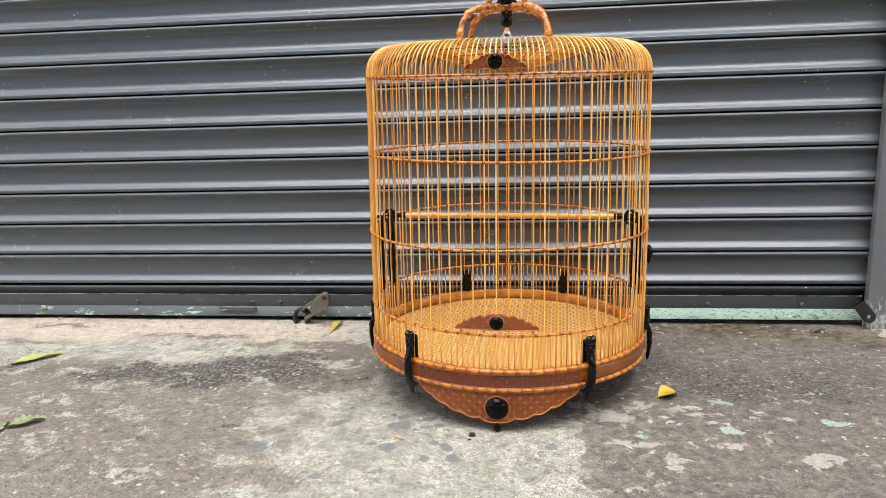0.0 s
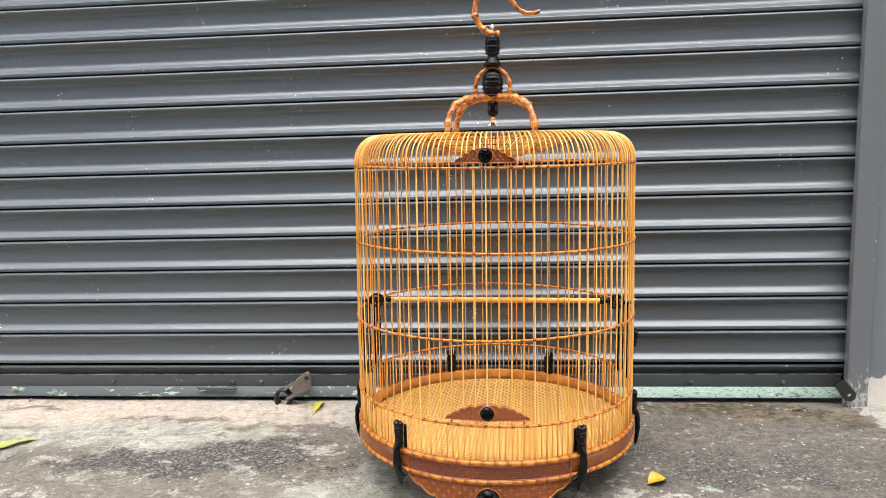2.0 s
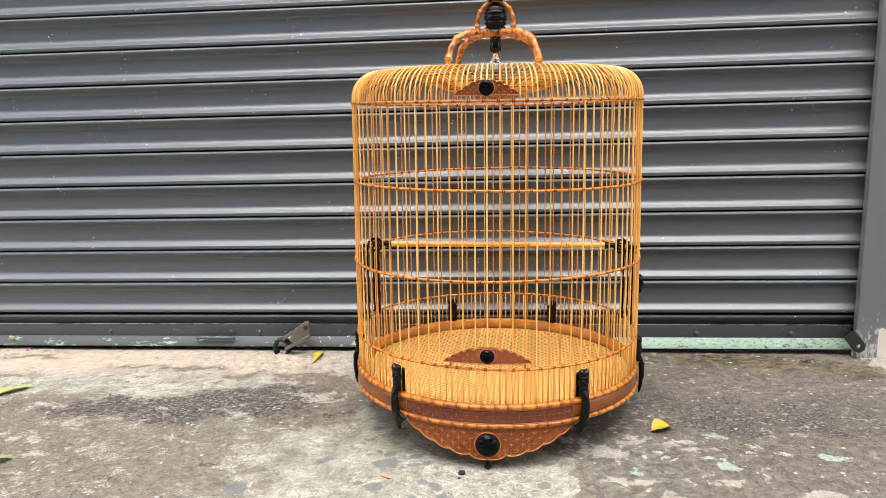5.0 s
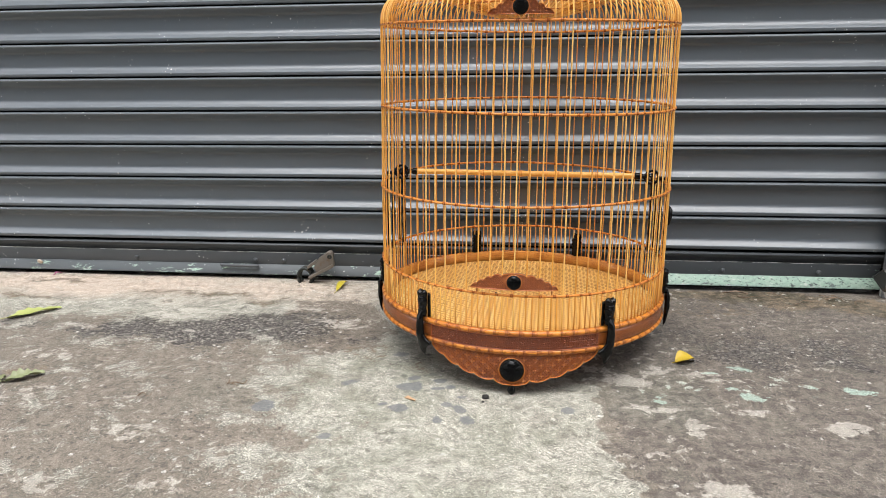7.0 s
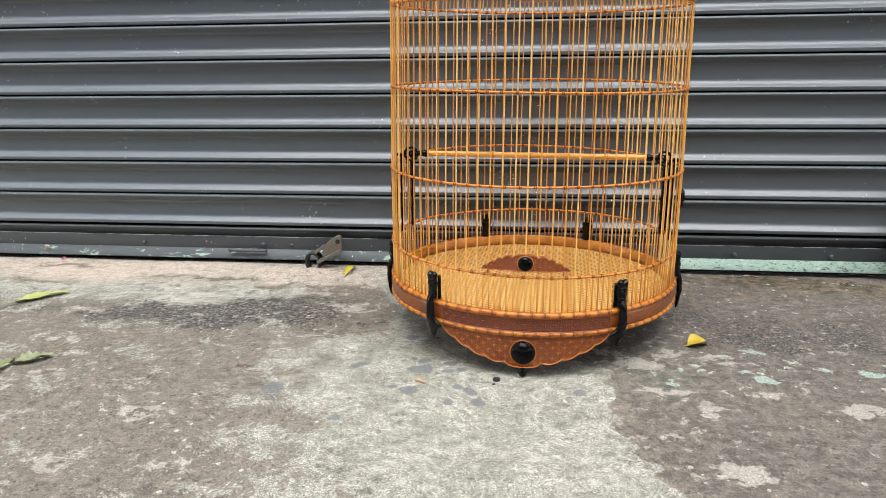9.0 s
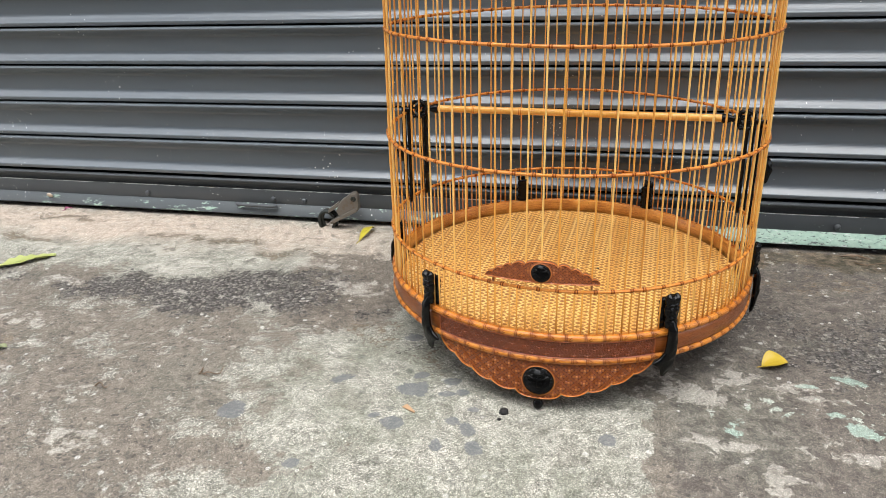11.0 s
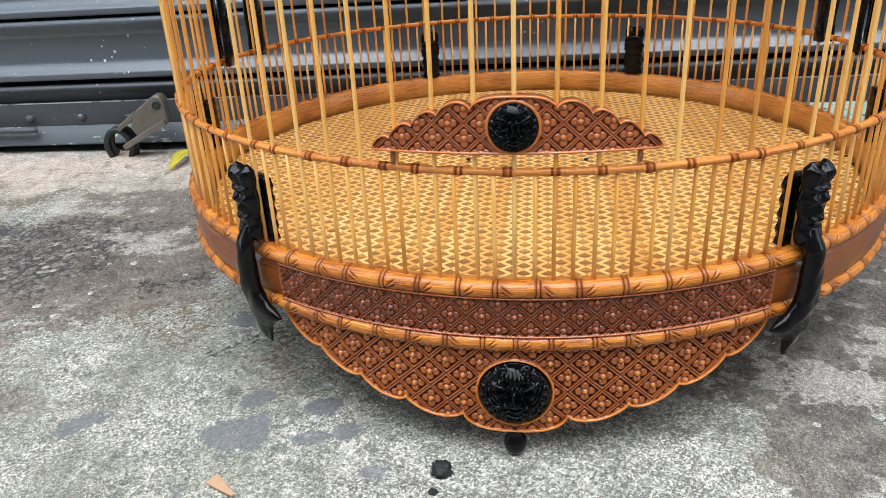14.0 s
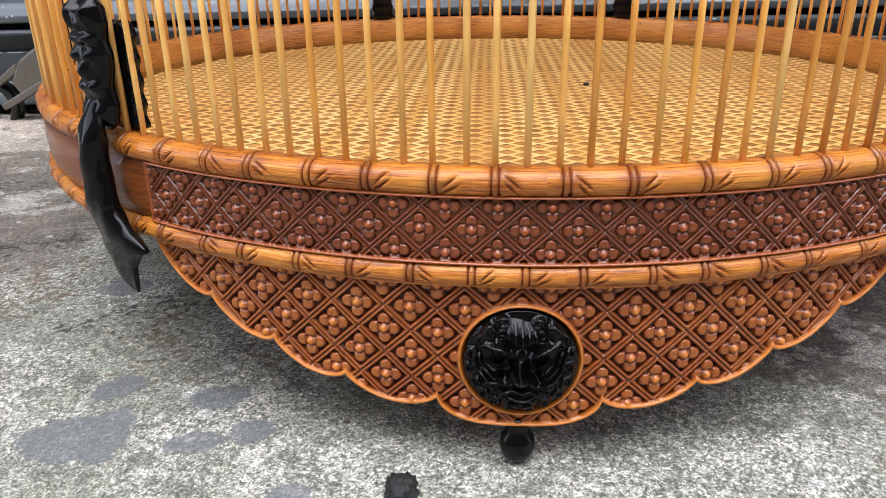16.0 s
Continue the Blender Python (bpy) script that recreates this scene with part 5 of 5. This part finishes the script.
for k in range(-50, 51):
    y0 = (k + 0.5) * 0.0044
    reach = math.sqrt(max(0.0, 0.2208 ** 2 - y0 * y0))
    if reach < 0.015:
        continue
    xs = np.linspace(-reach, reach, max(4, int(reach * 2 / 0.0063)))
    rows = [(y0 + e, dz) for e, dz in ((-0.00185, -0.0001), (-0.0014, 0.00012), (0.0014, 0.00012), (0.00185, -0.0001))]
    verts = [(x, y, 0.0788 + dz) for x in xs for y, dz in rows]
    faces = [(4 * i + j, 4 * i + 4 + j, 4 * i + 5 + j, 4 * i + 1 + j) for i in range(len(xs) - 1) for j in range(3)]
    finish("cane_splint", arrays("cane_splint", verts, faces), M_CANE, floor_disc, "flat tan cane splint")
for k in range(-35, 36):
    zigzag("cane_strip", floor_disc, k * 0.0063, 0.2212, 0.0794, 0.0031, 0.0023, 0.0044, 0.00008, 1 if k % 2 else -1, "")

# hub and four-legged bamboo-root handle
bm = bmesh.new()
lathe(bm, [(0.001, 0.5235), (0.030, 0.5235), (0.036, 0.5255), (0.037, 0.5285), (0.033, 0.5315), (0.022, 0.5325), (0.001, 0.5330)], 40)
part("dome_hub", bm, M_RING, cage)


def rooty(name, pts, r, mat=M_ROOT, knots=6, seed=1, ends=(1.0, 1.0), label="", buds=True):
    """A smooth bent bamboo root with swollen knots and short buds."""
    rr = random.Random(seed)
    curve = []
    P = [Vector(p) for p in pts]
    P = [2 * P[0] - P[1]] + P + [2 * P[-1] - P[-2]]
    for i in range(1, len(P) - 2):
        for k in range(12):
            t = k / 12
            a, b, c, d = P[i - 1], P[i], P[i + 1], P[i + 2]
            curve.append(0.5 * (2 * b + (c - a) * t + (2 * a - 5 * b + 4 * c - d) * t * t + (3 * b - a - 3 * c + d) * t ** 3))
    curve.append(P[-2])
    n = len(curve)
    at = [(k + 0.5 + rr.uniform(-0.15, 0.15)) / knots for k in range(knots)]
    radii = []
    for i in range(n):
        f = i / (n - 1)
        sw = max(math.exp(-((f - a) * knots / 0.14) ** 2) for a in at)
        dip = max(math.exp(-((f - a) * knots / 0.10 - 1.8) ** 2) for a in at)
        lump = noise.noise(curve[i] * 110 + Vector((seed, 0, 0)))
        radii.append(r * (ends[0] + (ends[1] - ends[0]) * f) * (0.92 + 0.24 * sw - 0.12 * dip + 0.18 * lump))
    bm = bmesh.new()
    tube(bm, curve, radii, 12)
    joints = []
    for a in at:
        i = min(n - 2, max(1, int(a * (n - 1))))
        d = (curve[i + 1] - curve[i - 1]).normalized()
        joints.append((curve[i], d, radii[i]))
        if not buds:
            continue
        s = d.cross(Vector((rr.uniform(-1, 1), rr.uniform(-1, 1), rr.uniform(-1, 1)))).normalized()
        tube(bm, [curve[i] + s * r * 0.5, curve[i] + s * r * 1.02 + d * r * 0.2, curve[i] + s * r * 1.22 + d * r * 0.45], [r * 0.55, r * 0.42, r * 0.2], 7)
    stem = part(name, bm, mat, cage, label)
    for c, d, q in joints:
        bm = bmesh.new()
        tube(bm, [c - d * 0.0009, c - d * 0.0004, c + d * 0.0004, c + d * 0.0009], [q * 0.90, q * 1.02, q * 1.02, q * 0.90], 12)
        part("joint_ring", bm, M_BAND, stem, "dark bamboo joint")
    return stem


for n, (sx, sy) in enumerate(((-1, -1), (1, -1), (1, 1), (-1, 1))):
    x, y = 0.0685 * sx, 0.070 * sy
    rooty("handle_leg", [(0.003 * sx, 0.003 * sy, 0.6235), (0.30 * x, 0.30 * y, 0.6255), (0.62 * x, 0.62 * y, 0.6210), (0.86 * x, 0.86 * y, 0.6085), (0.985 * x, 0.985 * y, 0.5830), (x, y, 0.5600), (0.99 * x, 0.99 * y, 0.5380)], 0.0055, knots=5, seed=n + 2, label="knotty bamboo-root handle leg")
rooty("small_arch", [(-0.0265, 0, 0.6250), (-0.0285, 0, 0.6420), (-0.0235, 0, 0.6590), (-0.0110, 0, 0.6710), (0, 0, 0.6735), (0.0110, 0, 0.6710), (0.0235, 0, 0.6590), (0.0285, 0, 0.6420), (0.0265, 0, 0.6250)], 0.0040, knots=6, seed=9)

def studs(bm, rows, count=22):
    """Rows of small round studs on a turned bead: (height, radius)."""
    for j, (h, R) in enumerate(rows):
        for k in range(count):
            a = 2 * math.pi * (k + 0.5 * (j % 2)) / count
            blob(bm, (R * math.cos(a), R * math.sin(a), h), (0.0013, 0.0013, 0.0012), 1)


bm = bmesh.new()
lathe(bm, [(0.0009, 0.6305), (0.0140, 0.6310), (0.0156, 0.6330), (0.0140, 0.6355), (0.0160, 0.6380), (0.0166, 0.6420), (0.0154, 0.6432), (0.0167, 0.6450), (0.0169, 0.6510), (0.0156, 0.6520), (0.0166, 0.6540), (0.0158, 0.6580), (0.0145, 0.6590), (0.0147, 0.6620), (0.0121, 0.6650), (0.0102, 0.6680), (0.0056, 0.6720), (0.0009, 0.6722)], 64, flute=16, depth=0.012)
studs(bm, ((0.6340, 0.0150), (0.6400, 0.0166), (0.6460, 0.0170), (0.6505, 0.0170), (0.6560, 0.0164), (0.6605, 0.0146)))
part("barrel_bead", bm, M_BLACK, cage, "black carved barrel bead")
bm = bmesh.new()
lathe(bm, [(0.0009, 0.6755), (0.0140, 0.6760), (0.0147, 0.6780), (0.0128, 0.6820), (0.0104, 0.6870), (0.0086, 0.6900), (0.0080, 0.6940), (0.0108, 0.6955), (0.0110, 0.6975), (0.0100, 0.6985), (0.0115, 0.7005), (0.0119, 0.7080), (0.0104, 0.7092), (0.0117, 0.7110), (0.0117, 0.7170), (0.0100, 0.7190), (0.0102, 0.7215), (0.0074, 0.7245), (0.0047, 0.7275), (0.0009, 0.7278)], 64, flute=14, depth=0.012)
studs(bm, ((0.6772, 0.0146), (0.6800, 0.0138), (0.6968, 0.0110), (0.7020, 0.0118), (0.7065, 0.0119), (0.7125, 0.0118), (0.7160, 0.0117), (0.7205, 0.0102)))
part("bell_bead", bm, M_BLACK, cage, "black carved bell-shaped bead")
bm = bmesh.new()
lathe(bm, [(0.0010, 0.5945), (0.0055, 0.5950), (0.0088, 0.5985), (0.0092, 0.6055), (0.0075, 0.6095), (0.0072, 0.6110), (0.0088, 0.6130), (0.0088, 0.6185), (0.0010, 0.6188)], 28)
part("lower_bead", bm, M_BLACK, cage)
bm = bmesh.new()
lathe(bm, [(0.0010, 0.5940), (0.0036, 0.5938), (0.0034, 0.5905), (0.0050, 0.5865), (0.0082, 0.5805), (0.0078, 0.5795), (0.0040, 0.5835), (0.0010, 0.5850)], 30, flute=8, depth=0.12)
part("crystal_drop", bm, M_GLASS, cage, "clear glass flared drop")
bm = bmesh.new()
lathe(bm, [(0.0010, 0.7270), (0.0022, 0.7275), (0.0020, 0.7360), (0.0040, 0.7370), (0.0042, 0.7390), (0.0020, 0.7400), (0.0024, 0.7420), (0.0008, 0.7445)], 12)
part("hook_pin", bm, M_SILVER, cage, "small bright metal pin")
rooty("hook", [(0.0120, 0, 0.7282), (0.0010, 0, 0.7275), (-0.0110, 0, 0.7330), (-0.0230, 0, 0.7460), (-0.0285, 0, 0.7630), (-0.0245, 0, 0.7810), (-0.0120, 0, 0.7950), (0.0030, 0, 0.7985), (0.0165, 0, 0.7940), (0.0290, 0, 0.7820), (0.0400, 0, 0.7680), (0.0530, 0, 0.7600), (0.0660, 0, 0.7590), (0.0770, 0, 0.7610)], 0.0062, knots=9, seed=21, ends=(1.0, 0.55), label="carved bamboo-root hanging hook", buds=False)

# ---- small things on the ground ----
# padlock on its chain and ground ring
lock = tagged(new("padlock"), "worn steel padlock leaning on a ground ring", "padlock")
lock.matrix_basis = pose(-0.430, 0.266, 0.040, 0, -27, 6)


def bent_block(bm, outline, y0, y1, bevel):
    """A slab between y0 and y1 with the given (x, z) outline."""
    f = [bm.verts.new((x, y0, z)) for x, z in outline]
    g = [bm.verts.new((x, y1, z)) for x, z in outline]
    bm.faces.new(f)
    bm.faces.new(g[::-1])
    for k in range(len(f)):
        bm.faces.new((f[k], g[k], g[(k + 1) % len(f)], f[(k + 1) % len(f)]))
    bmesh.ops.recalc_face_normals(bm, faces=bm.faces)
    bmesh.ops.bevel(bm, geom=list(bm.edges), offset=bevel, segments=2, affect="EDGES", profile=0.5)
    return bm


part("lock_body", bent_block(bmesh.new(), [(-0.014, -0.0145), (0.026, -0.0145), (0.037, 0.0080), (0.0365, 0.0150), (0.031, 0.0185), (0.004, 0.0150), (-0.014, 0.003)], -0.0085, 0.0085, 0.002), M_STEEL, lock, smooth=False)
part("lower_arm", bent_block(bmesh.new(), [(-0.034, -0.0150), (0.024, -0.0155), (0.026, -0.0085), (-0.034, -0.0090)], -0.0120, 0.0090, 0.0012), M_STEEL, lock, smooth=False)
part("upper_arm", bent_block(bmesh.new(), [(-0.030, 0.0050), (-0.026, 0.0110), (-0.002, 0.0150), (-0.002, 0.0080)], -0.0060, 0.0060, 0.0012), M_STEEL, lock, smooth=False)
bm = bmesh.new()
lathe(bm, [(0.0050, 0.0), (0.0046, -0.0014), (0.0020, -0.0008), (0.0005, 0.0006)], 16, (0.028, -0.0085, 0.008), "y")
part("keyhole_cover", bm, M_IRON, lock)
anchor = tagged(new("ground_ring"), "dark iron double ring set in the concrete", "ground ring")
for k in range(2):
    bm = bmesh.new()
    tube(bm, [(-0.466 + 0.015 * math.cos(a) + 0.003 * k, 0.266 + 0.006 * k, 0.012 + 0.019 * math.sin(a) + 0.002 * k) for a in np.linspace(-0.7, 3.9, 16)], 0.0036, 10)
    part("iron_loop", bm, M_IRON, anchor)


def leaf(name, at, length, width, turn, curl, mat, label, fold=0.2, tilt=0.0, wavy=0.0):
    bm = bmesh.new()
    rows = []
    for i in range(29):
        f = i / 28
        w = width * 0.5 * math.sin(math.pi * min(1, f * 0.96 + 0.02)) ** 0.75 * (1 - 0.25 * f) * (1 + wavy * math.sin(f * 34))
        z = curl * math.sin(math.pi * f) + 0.001
        row = []
        for s in (-1, -0.5, 0, 0.5, 1):
            row.append((length * (f - 0.5), s * w, z + fold * w * s * s * (1 if s > 0 else 0.55) + (0.0007 + 0.004 * wavy) * math.sin(9 * f + 5 * s)))
        rows.append(row)
    top = [[bm.verts.new(p) for p in r] for r in rows]
    low = [[bm.verts.new((p[0], p[1], p[2] - 0.0004)) for p in r] for r in rows]
    for i in range(28):
        for k in range(4):
            bm.faces.new((top[i][k], top[i + 1][k], top[i + 1][k + 1], top[i][k + 1]))
            bm.faces.new((low[i][k], low[i][k + 1], low[i + 1][k + 1], low[i + 1][k]))
    tube(bm, [(length * (f - 0.5), 0, curl * math.sin(math.pi * max(0, f)) + 0.0012) for f in np.linspace(-0.22, 0.9, 12)], [0.0006] * 6 + [0.0004] * 6, 5)
    bmesh.ops.recalc_face_normals(bm, faces=bm.faces)
    ob = tagged(part(name, bm, mat), label, "leaf")
    ob.matrix_basis = pose(at[0], at[1], at[2] if len(at) > 2 else 0.001, tilt, 0, turn)
    return ob


leaf("fallen_leaf", (0.262, -0.088), 0.034, 0.030, 25, 0.005, M_LEAF_Y, "bright yellow fallen leaf on bare concrete", 0.55)
leaf("fallen_leaf", (-0.379, 0.241), 0.066, 0.014, 86, 0.007, M_LEAF_O, "yellow-green narrow leaf near the shutter", 0.5)
leaf("fallen_leaf", (-0.930, 0.030), 0.094, 0.026, 44, 0.003, M_LEAF_G, "yellow-green long leaf with wavy edges on concrete", 0.3, 0.0, 0.22)
leaf("fallen_leaf", (-0.755, -0.245), 0.055, 0.024, 40, 0.003, M_LEAF_D, "dull green crumpled leaf lying on concrete", 0.5, 0.0, 0.3)
leaf("fallen_leaf", (-0.785, -0.270), 0.050, 0.020, 95, 0.003, M_LEAF_D, "dull green crumpled leaf lying on concrete", 0.5, 0.0, 0.3)


leaf("dry_leaf", (0.425, 0.262), 0.040, 0.007, -8, 0.003, M_DRY, "curled brown dry leaf near the shutter", 0.6)
leaf("dry_leaf", (0.60, 0.240), 0.032, 0.007, 12, 0.003, M_DRY, "curled brown dry leaf near the shutter", 0.5)
leaf("petal", (-1.045, 0.276), 0.016, 0.008, 60, 0.003, M_PETAL, "dark pink withered petal below the shutter", 0.6)


def crumb(name, at, size, mat, label, category, seed, turn=0):
    bm = bmesh.new()
    blob(bm, (0, 0, 0), size, 4, 0.35, seed)
    for v in bm.verts:
        v.co *= 1 + 0.30 * noise.noise(v.co * 900) + 0.16 * noise.noise(v.co * 2100)
    for v in bm.verts:
        v.co.z = max(v.co.z, -0.0006)
    ob = tagged(part(name, bm, mat), label, category)
    ob.matrix_basis = pose(at[0], at[1], 0.0008, 0, 0, turn)


crumb("tar_lump", (-0.0425, -0.2445), (0.0050, 0.0056, 0.0030), M_TAR, "small black tar lump on concrete", "lump", 2)
crumb("tar_lump", (-0.0450, -0.2595), (0.0022, 0.0018, 0.0012), M_TAR, "tiny black tar lump on concrete", "lump", 5)
bm = bmesh.new()
box(bm, (-0.0095, -0.0036, 0), (0.0095, 0.0036, 0.0016), 0.0005)
for v in bm.verts:
    v.co.y *= 1.0 - 45 * (v.co.x + 0.0085) * 0.9
    v.co.z += 0.0012 * math.sin(v.co.x * 300) + 0.0012
chip = tagged(part("wood_chip", bm, M_CHIP, smooth=False), "small pale wood chip on concrete", "wood chip")
chip.matrix_basis = pose(-0.1480, -0.2610, 0.0, 4, 0, -38)
for at in ((0.0435, 0.153), (-0.0415, 0.155)):
    bm = bmesh.new()
    blob(bm, (0, 0, 0), (0.0018, 0.0011, 0.0009), 2, 0.6, at[0] * 50)
    seed_husk = tagged(part("seed_husk", bm, M_TAR), "tiny dark seed husk on the cane floor", "seed")
    seed_husk.matrix_basis = cage.matrix_basis @ pose(at[0], at[1] - 0.16, 0.0802)


def twig(at, turn, length, r, seed, label):
    """A thin crooked bit of dry stalk."""
    rr = random.Random(seed)
    bm = bmesh.new()
    pts = [(length * (k / 9 - 0.5), length * 0.18 * math.sin(k * 0.7 + seed) + rr.uniform(-1, 1) * r, r + 0.004 * abs(math.sin(k * 0.5 + seed))) for k in range(10)]
    tube(bm, pts, [r * (1.1 - 0.08 * k) for k in range(10)], 6)
    ob = tagged(part("twig", bm, M_DRY), label, "twig", "dry twigs on the ground")
    ob.matrix_basis = pose(at[0], at[1], 0.0, 0, 0, turn)


for n, (x, y, turn, length) in enumerate(((-0.535, -0.288, 10, 0.022), (-0.410, -0.233, 60, 0.030), (-0.425, -0.240, -40, 0.022), (0.450, 0.240, -5, 0.060), (0.532, 0.212, 20, 0.040), (0.600, 0.250, -30, 0.045), (0.640, 0.225, 50, 0.030), (0.500, 0.262, 15, 0.035))):
    twig((x, y), turn, length, 0.0009, n, "thin dry brown twig lying on concrete")
